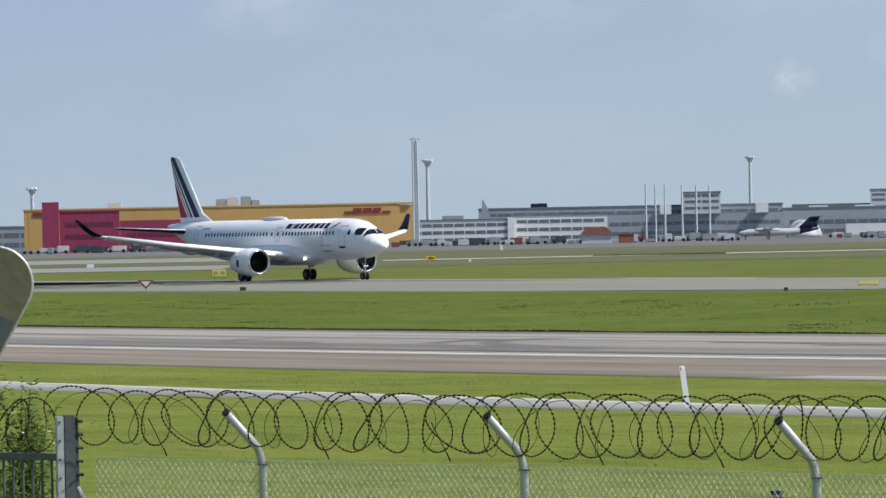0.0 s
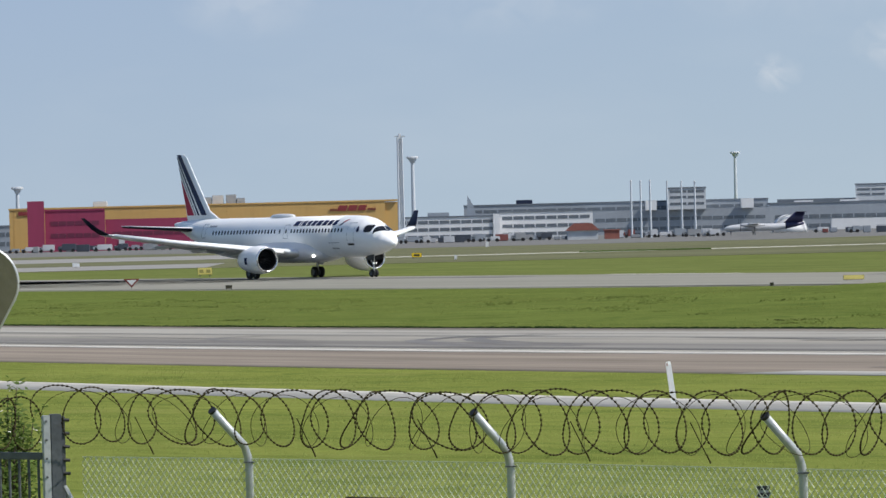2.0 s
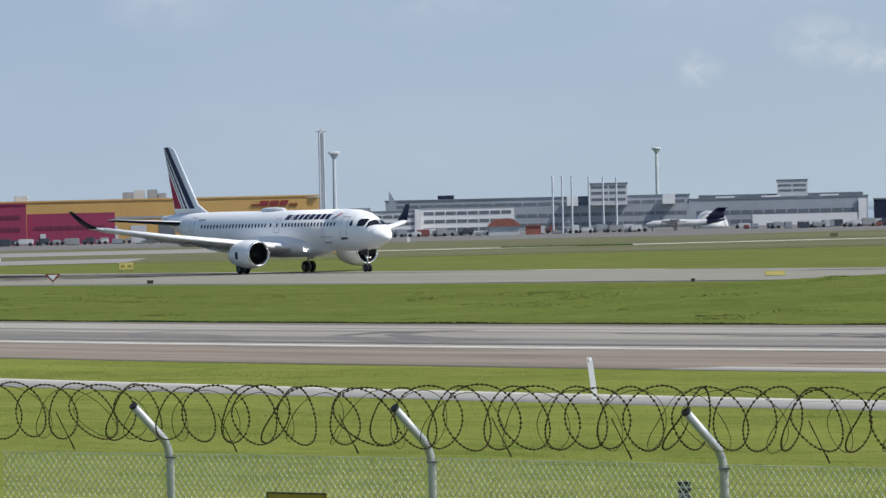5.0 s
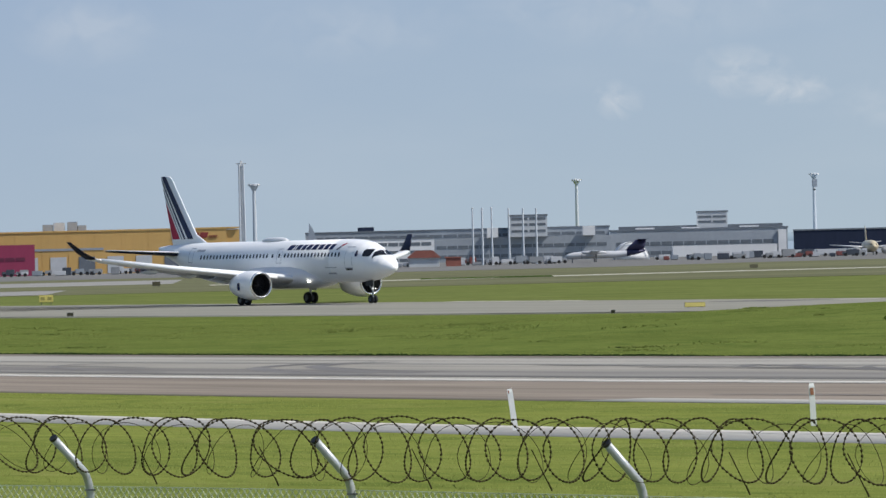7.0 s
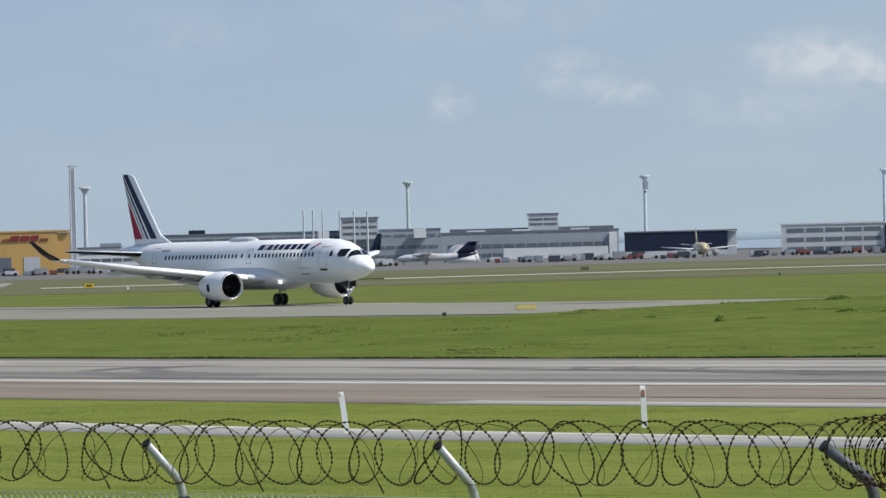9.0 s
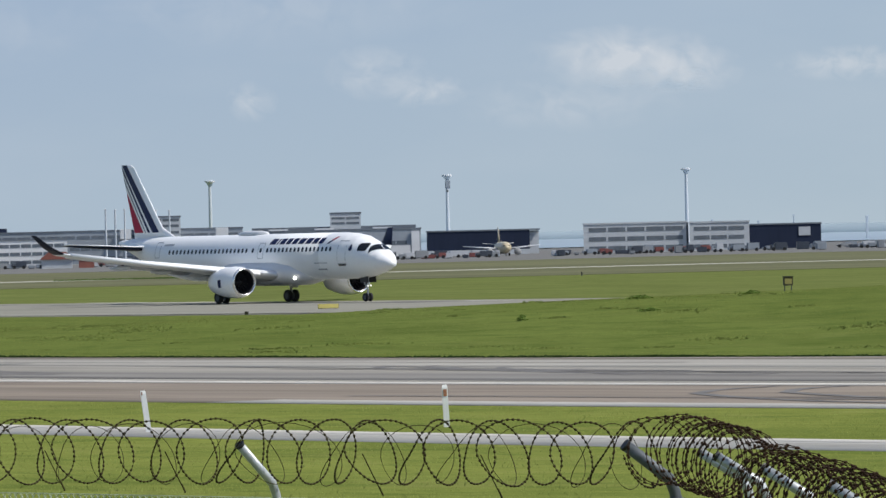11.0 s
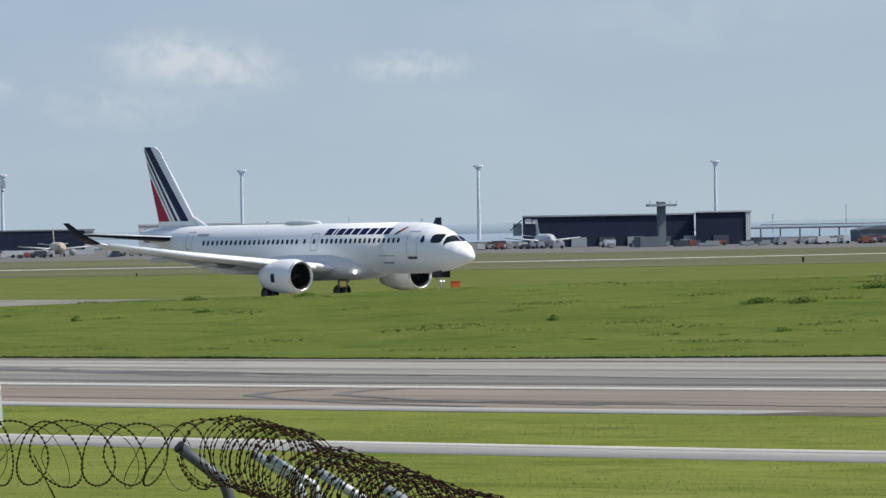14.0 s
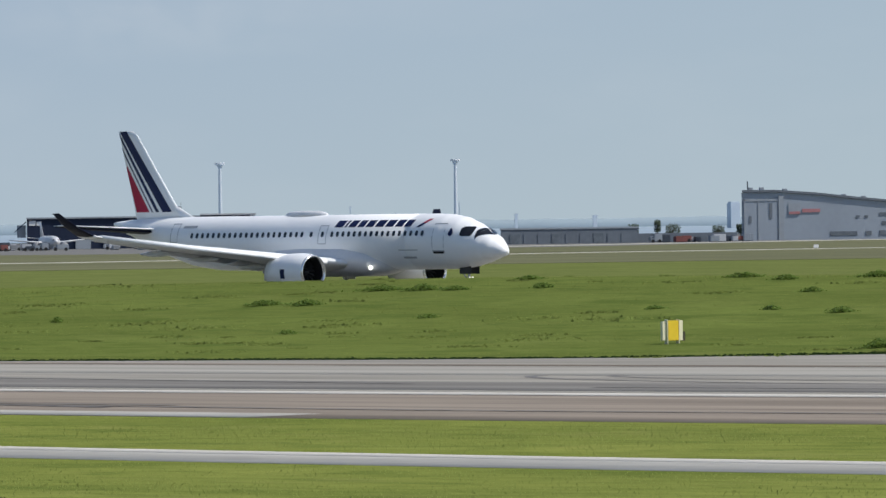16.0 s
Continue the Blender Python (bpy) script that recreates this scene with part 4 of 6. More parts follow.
    # nose gear
    leg = part("nose_gear_leg", tube(tube(bmesh.new(), [(-3.65, 0, 0.34), (-3.55, 0, 2.0)], 0.08, 10), [(-3.6, 0, 1.0), (-4.5, 0, 1.9)], 0.05, 8), STEEL, plane, "steel nose landing gear leg")
    part("gear_door", boxed(-4.1, -3.0, 0.36, 0.39, 1.5, 2.0, 0.01), BLACK, leg)
    part("gear_door", boxed(-4.1, -3.0, -0.39, -0.36, 1.5, 2.0, 0.01), BLACK, leg)
    for y in (-0.13, 0.13):
        part("taxi_light", ring_profile([(0.04, 0.001), (0.04, 0.05), (-0.04, 0.06)], 12, y, 1.25), TAXILIGHT, leg, "small bright taxi light").location = (-3.4, 0, 0)
    for w in (-0.21, 0.21):
        wheel_at(leg, -3.65, w, 0.35, 0.22)
    return plane


PANE = rounded(0.25, 0.38, 0.11, 0.012)
pane_mesh = bpy.data.meshes.new("cabin_window")
bmesh.ops.recalc_face_normals(PANE, faces=PANE.faces)
PANE.to_mesh(pane_mesh)
PANE.free()
pane_mesh.materials.append(CABIN)
WHEELS, TYRES = [], {}


def window_at(parent, u, side):
    ob = new("cabin_window", pane_mesh)
    p = flank(u, 4.21, side, 0.004)
    tiltx = math.atan2((4.21 - 3.65) / 1.85**2, abs(p.y) / 1.75**2)
    ob.matrix_local = Matrix.Translation(p) @ pose(0, 0, 0, math.degrees(tiltx) if side > 0 else 180 - math.degrees(tiltx))
    ob.parent = parent


def wheel_at(parent, x, y, r, w):
    """A wheel that turns on its axle, along y."""
    if r not in TYRES:
        prof = [(-w / 2, r * 0.55), (-w / 2, r * 0.86), (-w / 2 + 0.05, r * 0.97), (0, r), (w / 2 - 0.05, r * 0.97), (w / 2, r * 0.86), (w / 2, r * 0.55)]
        bm = loft([[(q * math.cos(a), yy, q * math.sin(a)) for a in [2 * math.pi * k / 28 for k in range(28)]] for yy, q in prof], caps=False)
        rim = loft([[(q * math.cos(a), yy, q * math.sin(a)) for a in [2 * math.pi * k / 20 for k in range(20)]] for yy, q in ((-w * 0.42, 0.02), (-w * 0.36, r * 0.2), (-w * 0.46, r * 0.56), (w * 0.46, r * 0.56), (w * 0.36, r * 0.2), (w * 0.42, 0.02))])
        TYRES[r] = (bm, rim)
        a = link("wheel", bm, TYRE, parent, "black tyre on a steel rim", True)
        b = link("rim", rim, GALVD, a)
        TYRES[r] = (a.data, b.data)
    else:
        a = tagged(new("wheel", TYRES[r][0]), "black tyre on a steel rim")
        a.parent = parent
        b = new("rim", TYRES[r][1])
        b.parent = a
    a.location = (x, y, r)
    WHEELS.append((a, r))


airliner = build_airliner()
FANS = [o for o in bpy.data.objects if o.name.startswith("fan")]
ROLL = [(0.0, -518.9), (0.5, -518.17), (1.0, -517.21), (1.5, -516.14), (2.0, -514.93), (2.5, -513.47), (3.0, -511.78), (3.5, -510.01),
        (4.0, -507.88), (6.5, -493.3), (7.0, -489.26), (7.5, -484.64), (8.0, -479.45), (8.5, -473.67), (9.0, -467.32), (11.5, -427.62),
        (12.0, -417.99), (12.5, -407.8), (13.0, -396.93), (13.5, -385.4), (14.0, -373.39), (14.5, -360.96), (15.0, -347.87), (15.5, -334.11),
        (16.0, -319.94)]


def motions():
    """The take-off roll, the turning wheels and the fans."""
    heading = pose(0, 0, 0, 0, 0, math.degrees(TH) - 90)
    walk(airliner, [(t, Matrix.Translation(ALONG * s + ACROSS * 316.7 + Vector((0, 0, 0.012 + float(height(s - 19, 316.7)) + 0.04 * max(0.0, t - 13.0)))) @ heading) for t, s in ROLL])
    ts = [t for t, _ in ROLL]
    for wheel, r in WHEELS:
        at, turn, rows, last = wheel.location.copy(), 0.0, [], ROLL[0][1]
        for k in range(0, 481, 2):
            s = float(np.interp(k / FPS, ts, [v for _, v in ROLL]))
            turn += min((s - last) / r, radians(80))
            last = s
            rows.append((k / FPS, Matrix.Translation(at) @ Matrix.Rotation(turn, 4, "Y")))
        walk(wheel, rows)
    for fan in FANS:
        at = fan.location.copy()
        walk(fan, [(k / FPS, Matrix.Translation(at) @ Matrix.Rotation(radians(83) * k / 4, 4, "X")) for k in range(0, 481, 4)])


# ---------- fence with barbed coils ----------
RUN = [Vector((-3.02, 59.25, 0)), Vector((-1.545, 57.73, 0)), Vector((0.617, 55.23, 0)), Vector((2.803, 52.33, 0)), Vector((5.48, 49.0, 0))]
LEAN = Vector((-0.29, -0.23, 0))


def ground_z(p):
    return float(height(p.dot(ALONG), p.dot(ACROSS)))


def fence_post(p, lean, tip=3.40, bend=3.05, r=0.034, label="galvanised pipe fence post with a bent arm", material=None):
    g = ground_z(p)
    post = empty("fence_post", Matrix.Translation((p.x, p.y, g - 0.05)), label, "fence post", "fence posts")
    b = bend - g + 0.05
    pts = [(0, 0, 0), (0, 0, b - 0.12), (lean.x * 0.04, lean.y * 0.04, b - 0.04), (lean.x * 0.14, lean.y * 0.14, b + 0.05), (lean.x, lean.y, b + tip - bend)]
    part("pipe", tube(bmesh.new(), pts, r, 14), material or GALV, post, smooth=True)
    end = Vector(pts[-1])
    d = (end - Vector(pts[-2])).normalized()
    part("end_cap", tube(bmesh.new(), [end - d * 0.01, end + d * 0.012], r * 1.08, 14), BLACK, post, "dark open pipe end")
    for z in (b - 0.1, b - 1.0):
        part("wire_clip", boxed(-r * 1.3, r * 1.3, -r * 1.3, r * 1.3, z, z + 0.012), GALVD, post)
    return post


for p in RUN[1:-1]:
    fence_post(p, LEAN)
fence_post(RUN[-1], Vector((-0.37, -0.1, 0)), 3.42, 3.12, 0.042, "dark weathered corner fence post with a bent arm", GALVD)


def barbed_coil(name, path, radius, pitch, label, material, seed, wire=0.0042, barb=0.04, wobble=0.05, tilt=0.10, sway=0.12, loose=0.22):
    """Turns of barbed wire round a line of points, uneven as hung by hand."""
    rng = np.random.default_rng(seed)
    path = [np.array(p, float) for p in path]
    seg = [np.linalg.norm(b - a) for a, b in zip(path, path[1:])]
    cum = np.concatenate([[0], np.cumsum(seg)])
    total = cum[-1]
    turns = int(total / pitch)
    n = turns * 26
    ph = np.linspace(0, 2 * math.pi * turns, n)
    k = ph / (2 * math.pi)
    jit = np.interp(k, np.arange(turns + 2), rng.normal(0, loose, turns + 2)) * pitch
    along = np.clip(k * pitch + jit, 0, total)
    pos = np.stack([np.interp(along, cum, [p[i] for p in path]) for i in range(3)], -1)
    tang = np.stack([np.interp(along, (cum[1:] + cum[:-1]) / 2, [(b - a)[i] / l for a, b, l in zip(path, path[1:], seg)]) for i in range(3)], -1)
    side = np.cross(tang, [0, 0, 1.0])
    side /= np.linalg.norm(side, axis=1)[:, None]
    rr = radius * (1 + np.interp(k, np.arange(turns + 2), rng.normal(0, wobble, turns + 2)))
    tl = np.interp(k, np.arange(turns + 2), rng.normal(0, tilt, turns + 2) + sway * np.where(np.arange(turns + 2) % 2, 1.0, -1.0))
    pts = pos + side * (rr * np.cos(ph))[:, None] + np.array([0, 0, 1.0]) * (rr * np.sin(ph))[:, None] + tang * (tl * np.sin(ph + 0.7))[:, None]
    t = np.gradient(pts, axis=0)
    t /= np.linalg.norm(t, axis=1)[:, None]
    a = np.cross(t, [0.3, 0.5, 0.81])
    a /= np.linalg.norm(a, axis=1)[:, None]
    b = np.cross(t, a)
    ring = np.stack([pts + wire * a, pts + wire * b, pts - wire * a, pts - wire * b], 1).reshape(-1, 3)
    i = np.arange(n - 1)[:, None] * 4
    q = np.arange(4)
    faces = np.stack([i + q, i + (q + 1) % 4, i + (q + 1) % 4 + 4, i + q + 4], -1).reshape(-1, 4)
    # barbs: short cross pieces twisted round the wire
    arc = np.concatenate([[0], np.cumsum(np.linalg.norm(np.diff(pts, axis=0), axis=1))])
    at = np.arange(0, arc[-1], barb or 1e9)
    c = np.stack([np.interp(at, arc, pts[:, j]) for j in range(3)], -1)
    ct = np.stack([np.interp(at, arc, t[:, j]) for j in range(3)], -1)
    ca = np.stack([np.interp(at, arc, a[:, j]) for j in range(3)], -1)
    cb = np.cross(ct, ca)
    w, h = (0.0088, 0.0066) if barb else (0, 0)
    corner = [c + sx * w * ct + sy * h * ca + sz * h * cb for sx in (-1, 1) for sy in (-1, 1) for sz in (-1, 1)]
    bv = np.stack(corner, 1).reshape(-1, 3)
    bf = (np.arange(len(at))[:, None, None] * 8 + np.array([(0, 1, 3, 2), (4, 6, 7, 5), (0, 4, 5, 1), (2, 3, 7, 6), (0, 2, 6, 4), (1, 5, 7, 3)])).reshape(-1, 4)
    coil = empty(name, Matrix(), label, "barbed wire", "barbed wire coils")
    from_arrays("wire", ring, faces, material).parent = coil
    if barb:
        tagged(from_arrays("barb_set", bv, bf, material), kind="stuff").parent = coil
    return coil


ARM = LEAN * 0.45
coil_line = [(p.x + ARM.x, p.y + ARM.y, 3.335 + dz) for p, dz in zip(RUN, (0.02, 0.0, -0.015, 0.01, 0.02))]
barbed_coil("barbed_wire_coil", coil_line, 0.24, 0.35, "loose rusty barbed wire coil along the fence top", WIRE, 5)
barbed_coil("barbed_wire_coil", [(p[0] + 0.04, p[1] + 0.04, p[2] - 0.02) for p in coil_line], 0.225, 0.66, "thin plain wire looping along the fence top", WIRE, 11, 0.003, 0, 0.08, 0.12)
barbed_coil("barbed_wire_coil", [(-6.2, 62.4, 3.27), (-4.6, 60.9, 3.28), (-3.4, 59.5, 3.27)], 0.23, 0.36, "barbed wire coil over the gate", WIRE, 8)
for k, (x, y) in enumerate(((-2.3, 58.5), (-0.9, 56.9), (0.1, 55.8), (1.3, 54.2), (2.2, 53.1), (3.6, 51.3), (4.4, 50.3))):
    b = empty("wire_stay", Matrix(), "short straight barbed wire stay", "wire", "wire stays")
    part("strand", tube(bmesh.new(), [(x + ARM.x - 0.09, y + ARM.y, 3.34), (x + ARM.x + 0.05, y + ARM.y, 3.04)], 0.0045, 6), WIRE, b)
    part("twist", tube(bmesh.new(), [(x + ARM.x + 0.03, y + ARM.y, 3.09), (x + ARM.x + 0.06, y + ARM.y, 3.02)], 0.007, 6), WIRE, b)
END = Vector((5.48, 49.0, 0))
dense = [(5.28, 49.1, 3.36), (5.40, 48.0, 3.41), (5.46, 45.6, 3.39), (5.47, 44.0, 3.30), (5.48, 42.9, 3.27), (5.5, 41.3, 3.30), (5.5, 39.0, 3.24), (5.5, 37.0, 3.25), (5.5, 30.0, 3.25)]
barbed_coil("barbed_wire_coil", dense, 0.25, 0.34, "dense red-rusted barbed wire coil at the fence corner", RUST, 21, 0.0034, tilt=0.04, sway=0.03, barb=0.065)
barbed_coil("barbed_wire_coil", [(x + 0.03, y, z - 0.03) for x, y, z in dense[3:]], 0.215, 0.52, "tangled red-rusted barbed wire coil", RUST, 22, 0.0034, tilt=0.08, sway=0.06, barb=0.065)
for k, (y0, y1, z) in enumerate(((47.2, 44.6, 3.37), (43.6, 41.6, 3.31), (40.6, 38.4, 3.27), (37.2, 35.2, 3.25))):
    barbed_coil("barbed_wire_coil", [(5.46, y0, z), (5.47, (y0 + y1) / 2, z + 0.015), (5.48, y1, z)], 0.245, 0.31, "bunched red-rusted barbed wire coil", RUST, 30 + k, 0.0034, tilt=0.05, sway=0.02, barb=0.07)
for y in (47.3, 46.3, 43.8, 40.6, 37.0):
    fence_post(Vector((5.80, y, 0)), Vector((-0.34, 0.03, 0)), 3.41, 3.17)


def wire_mesh(name, a, b, top, label):
    """Chain-link between two posts: crossing wires and a line wire along the top."""
    a, b = Vector(a), Vector(b)
    length, low = (b - a).length, min(ground_z(a), ground_z(b)) + 0.03
    h, d = top - low, (b - a).normalized()
    V, F = [], []
    for sign in (-1, 1):
        for k in np.arange(-h, length + h, 0.075):
            x0, x1 = (k, k + h * 0.95) if sign > 0 else (k + h * 0.95, k)
            z0, z1 = 0.0, h
            for lim in (0.0, length):
                if (x0 - lim) * (x1 - lim) < 0:
                    q = (lim - x0) / (x1 - x0)
                    zz = z0 + q * (z1 - z0)
                    if (x0 < lim) == (lim == 0.0):
                        x0, z0 = lim, zz
                    else:
                        x1, z1 = lim, zz
            if min(x0, x1) < -1e-6 or max(x0, x1) > length + 1e-6:
                continue
            p, q = a + d * x0 + Vector((0, 0, low + z0)), a + d * x1 + Vector((0, 0, low + z1))
            n = d.cross(Vector((0, 0, 1)))
            t = (q - p).normalized().cross(n)
            i = len(V)
            r = 0.0036
            for e in (p, q):
                V += [e + t * r, e - t * r * 0.5 + n * r, e - t * r * 0.5 - n * r]
            F += [(i, i + 1, i + 4, i + 3), (i + 1, i + 2, i + 5, i + 4), (i + 2, i, i + 3, i + 5)]
    fence = empty("chain_link_panel", Matrix(), label, "fence", "chain link panels")
    ob = from_arrays("wire_mesh", np.array(V), np.array(F), MESHW)
    ob.parent = fence
    part("line_wire", tube(bmesh.new(), [a + Vector((0, 0, top)), b + Vector((0, 0, top))], 0.0028, 6), MESHW, fence)


for a, b in zip(RUN, RUN[1:]):
    wire_mesh("chain_link_panel", a, b, 2.985, "galvanised chain link fence panel")
for a, b in ((END, Vector((5.78, 40.2, 0))), (Vector((5.78, 40.2, 0)), Vector((5.78, 30, 0)))):
    wire_mesh("chain_link_panel", a, b, 2.985, "galvanised chain link fence panel")


def build_gate():
    g = ground_z(Vector((-3.25, 59.3, 0)))
    post = empty("gate_post", Matrix.Translation((-3.28, 59.2, g)) @ pose(0, 0, 0, 0, 0, 12), "square steel gate post with bolted flange", "gate post")
    h = 3.36 - g
    part("post_tube", boxed(-0.01, 0.085, -0.06, 0.06, 0, h, 0.006), GALVD, post, "dark steel tube")
    flange = part("post_plate", boxed(-0.075, -0.014, -0.06, 0.04, 0, h - 0.01, 0.004), GALV, post, "pale galvanised plate")
    hinge = part("hinge_bar", boxed(0.088, 0.12, -0.02, 0.02, h - 1.6, h - 0.02, 0.004), GALVD, post)
    for k in range(5):
        part("bolt", tube(bmesh.new(), [(0.1, -0.03, h - 0.05 - 0.115 * k), (0.155, -0.03, h - 0.055 - 0.115 * k)], 0.014, 8), BLACK, hinge)
    for k in range(4):
        part("bolt", tube(bmesh.new(), [(-0.05, -0.07, h - 0.06 - 0.16 * k), (-0.05, -0.055, h - 0.06 - 0.16 * k)], 0.011, 8), GALVD, flange)
    part("strut", tube(bmesh.new(), [(0.1, 0, h - 0.62), (0.55, 0, h - 1.5)], 0.026, 10), GALV, post)
    gate = empty("gate_leaf", Matrix.Translation((-3.33, 59.2, g)) @ pose(0, 0, 0, 0, 0, 133), "grey steel bar gate leaf", "gate")
    part("top_rail", boxed(0, 4.0, -0.03, 0.03, 3.0 - g - 0.03, 3.0 - g + 0.03, 0.005), GALVD, gate)
    part("bottom_rail", boxed(0, 4.0, -0.03, 0.03, 0.1, 0.16, 0.005), GALVD, gate)
    for k in range(30):
        part("bar", tube(bmesh.new(), [(0.1 + 0.13 * k, 0, 0.12), (0.1 + 0.13 * k, 0, 3.0 - g)], 0.012, 8), GALVD, gate)


build_gate()


def flat_sign(name, m, w, h, thick, face, label, category, bars=3, legs=True, lift=0.25, bar_mat=None, back=None):
    sign = empty(name, m, label, category)
    panel = part("panel", boxed(-w / 2, w / 2, -thick / 2, thick / 2, lift, lift + h, 0.01), face, sign)
    part("frame", boxed(-w / 2 - 0.03, w / 2 + 0.03, thick / 2 + 0.002, thick / 2 + 0.03, lift - 0.03, lift + h + 0.03, 0.008), back or SIGNDARK, sign)
    for k in range(bars):
        x = -w / 2 + w * (k + 0.5) / bars
        part("legend_bar", boxed(x - w * 0.3 / bars, x + w * 0.3 / bars, -thick / 2 - 0.006, -thick / 2 - 0.002, lift + h * 0.25, lift + h * 0.75), bar_mat or SIGNDARK, panel)
    if legs:
        for x in (-w * 0.35, w * 0.35):
            part("leg", tube(bmesh.new(), [(x, 0, 0), (x, 0, lift + 0.02)], 0.03, 8), GALVD, sign)
    return sign


flat_sign("taxiway_sign", pose(-21.3, 655.5, 0, 0, 0, 0), 1.3, 0.62, 0.16, MARKY, "yellow airfield guidance sign on the grass", "sign", 2, bar_mat=SIGNFADED, back=SIGNFADED)
flat_sign("taxiway_sign", pose(29.6, 480.5, 0, 0, 0, 0), 1.4, 0.27, 0.16, MARKY, "low wide yellow board at the strip edge", "sign", 0, True, 0.06, back=SIGNFADED)
flat_sign("taxiway_sign", pose(-1.5, 870, 0, 0, 0, 0), 1.2, 0.5, 0.16, YELLOWSIGN, "small yellow and black airfield sign", "sign", 1)
flat_sign("taxiway_sign", pose(-14.9, 905, 0, 0, 0, 10), 1.0, 0.5, 0.16, SIGNDARK, "dark airfield sign seen side-on", "sign", 0)
notice = empty("fence_notice", Matrix.Translation((-0.482, 56.40, 2.25)) @ pose(0, 0, 0, 0, 0, -49.2), "dull yellow notice plate with dark writing on the fence", "sign")
board = part("panel", boxed(-0.375, 0.375, -0.004, 0.004, 0.0, 0.44, 0.002), NOTICE, notice)
for x0, x1, z0, z1 in ((-0.375, 0.375, 0.425, 0.44), (-0.375, 0.375, 0.0, 0.015), (-0.375, -0.36, 0.016, 0.424), (0.36, 0.375, 0.016, 0.424)):
    part("border", boxed(x0, x1, -0.0085, -0.0045, z0, z1), SIGNDARK, board, "black painted border")
for words, z in (("Adgang forbudt", 0.302), ):
    f = bpy.data.curves.new("writing", "FONT")
    f.body, f.size, f.align_x, f.extrude = words, 0.088, "CENTER", 0.001
    f.materials.append(SIGNDARK)
    t = new("writing", f)
    t.matrix_local = Matrix.Translation((0, -0.008, z)) @ pose(0, 0, 0, 90)
    t.parent = board


def bank_z(x, y):
    return float(height(x * ALONG.x + y * ALONG.y, x * ACROSS.x + y * ACROSS.y))


def ground_at(x, y, rz=0):
    return pose(x, y, bank_z(x, y), 0, 0, rz)


# the big yellow and cream sign on the bank, in three boards
sign = empty("runway_sign", ground_at(62.6, 247.3, 20), "yellow and cream airfield sign on short legs", "sign")
for k, (x0, x1, m) in enumerate(((-0.5, -0.3, PALESIGN), (-0.27, 0.2, YELLOWSIGN), (0.24, 0.42, PALESIGN))):
    part("sign_board", boxed(x0, x1, -0.09 + 0.05 * (k != 1), 0.09, 0.12, 0.86 - 0.03 * (k == 0), 0.012), m, sign)
part("sign_post", boxed(-0.32, -0.28, -0.1, 0.1, 0, 0.9, 0.008), PALESIGN, sign)
part("sign_post", boxed(0.2, 0.24, -0.1, 0.1, 0, 0.9, 0.008), PALESIGN, sign)
part("cable_box", boxed(0.44, 0.52, -0.05, 0.05, 0.1, 0.45, 0.008), SIGNDARK, sign)


def marker_post(x, y, lean, face=True):
    p = empty("marker_post", pose(x, y, 0, 0, lean, 0), "white plastic road edge post with an orange reflector", "marker post", "road edge posts")
    body = part("post_body", loft([[(a * w, b * d, z) for a, b in ((-1, -1), (1, -1), (1, 0.3), (0.5, 1), (-0.5, 1), (-1, 0.3))] for z, w, d in ((0, 0.075, 0.06), (1.02, 0.07, 0.055), (1.1, 0.06, 0.03))]), PLASTIC, p)
    if face:
        part("reflector", boxed(-0.045, 0.045, -0.068, -0.06, 0.80, 0.98, 0.005), REFLECT, body, "orange reflector strip")
    else:
        part("reflector", boxed(-0.05, -0.02, -0.07, -0.062, 0.99, 1.07, 0.004), REFLECT, body, "small orange reflector at the top")


marker_post(6.3, 179.6, -7, False)
marker_post(13.9, 177.2, -2)


def triangle_sign():
    s = empty("triangle_sign", pose(-23.6, 546.7, 0, 0, 0, 0), "white triangular sign with a red border", "sign")
    outer, inner = 0.74, 0.46
    def tri(r, y0, y1):
        pts = [(r * math.sin(a), 0.55 + r * 0.62 * -math.cos(a)) for a in (0, radians(120), radians(240))]
        return loft([[(x, y, z + 0.05) for x, z in pts] for y in (y0, y1)])
    part("border", tri(outer, -0.02, 0.02), REDSIGN, s)
    part("face", tri(inner, -0.03, -0.021), WHITEWALL, s)
    part("leg", tube(bmesh.new(), [(0, 0.04, 0), (0, 0.04, 0.5)], 0.025, 8), GALVD, s)


triangle_sign()


def field_box(name, x, y, w, h, lift, body, label, face=None):
    b = empty(name, ground_at(x, y), label, "equipment box")
    case = part("case", boxed(-w / 2, w / 2, -w * 0.3, w * 0.3, lift, lift + h, 0.02), body, b)
    if face:
        part("face_plate", boxed(-w * 0.36, w * 0.36, -w * 0.3 - 0.008, -w * 0.3 - 0.002, lift + h * 0.18, lift + h * 0.8), face, case)
    part("lid", boxed(-w / 2 - 0.03, w / 2 + 0.03, -w * 0.3 - 0.03, w * 0.3 + 0.03, lift + h, lift + h + 0.04, 0.008), SIGNDARK if face else body, b)
    for sx in (-w * 0.35, w * 0.35):
        part("leg", tube(bmesh.new(), [(sx, 0, 0), (sx, 0, lift + 0.02)], 0.025, 8), GALVD, b)


field_box("equipment_box", 45.9, 356, 0.5, 0.45, 0.3, SIGNDARK, "dark box with a dull yellow face on legs", SIGNFADED)
field_box("equipment_box", 50.6, 347.5, 0.45, 0.3, 0.08, ORANGE, "small orange equipment box on the grass")
field_box("runway_lamp", -15.7, 540, 0.5, 0.22, 0.06, SIGNDARK, "low dark edge lamp on the grass")
field_box("runway_lamp", 22.6, 455, 0.25, 0.16, 0.06, SIGNDARK, "low dark edge lamp on the grass")

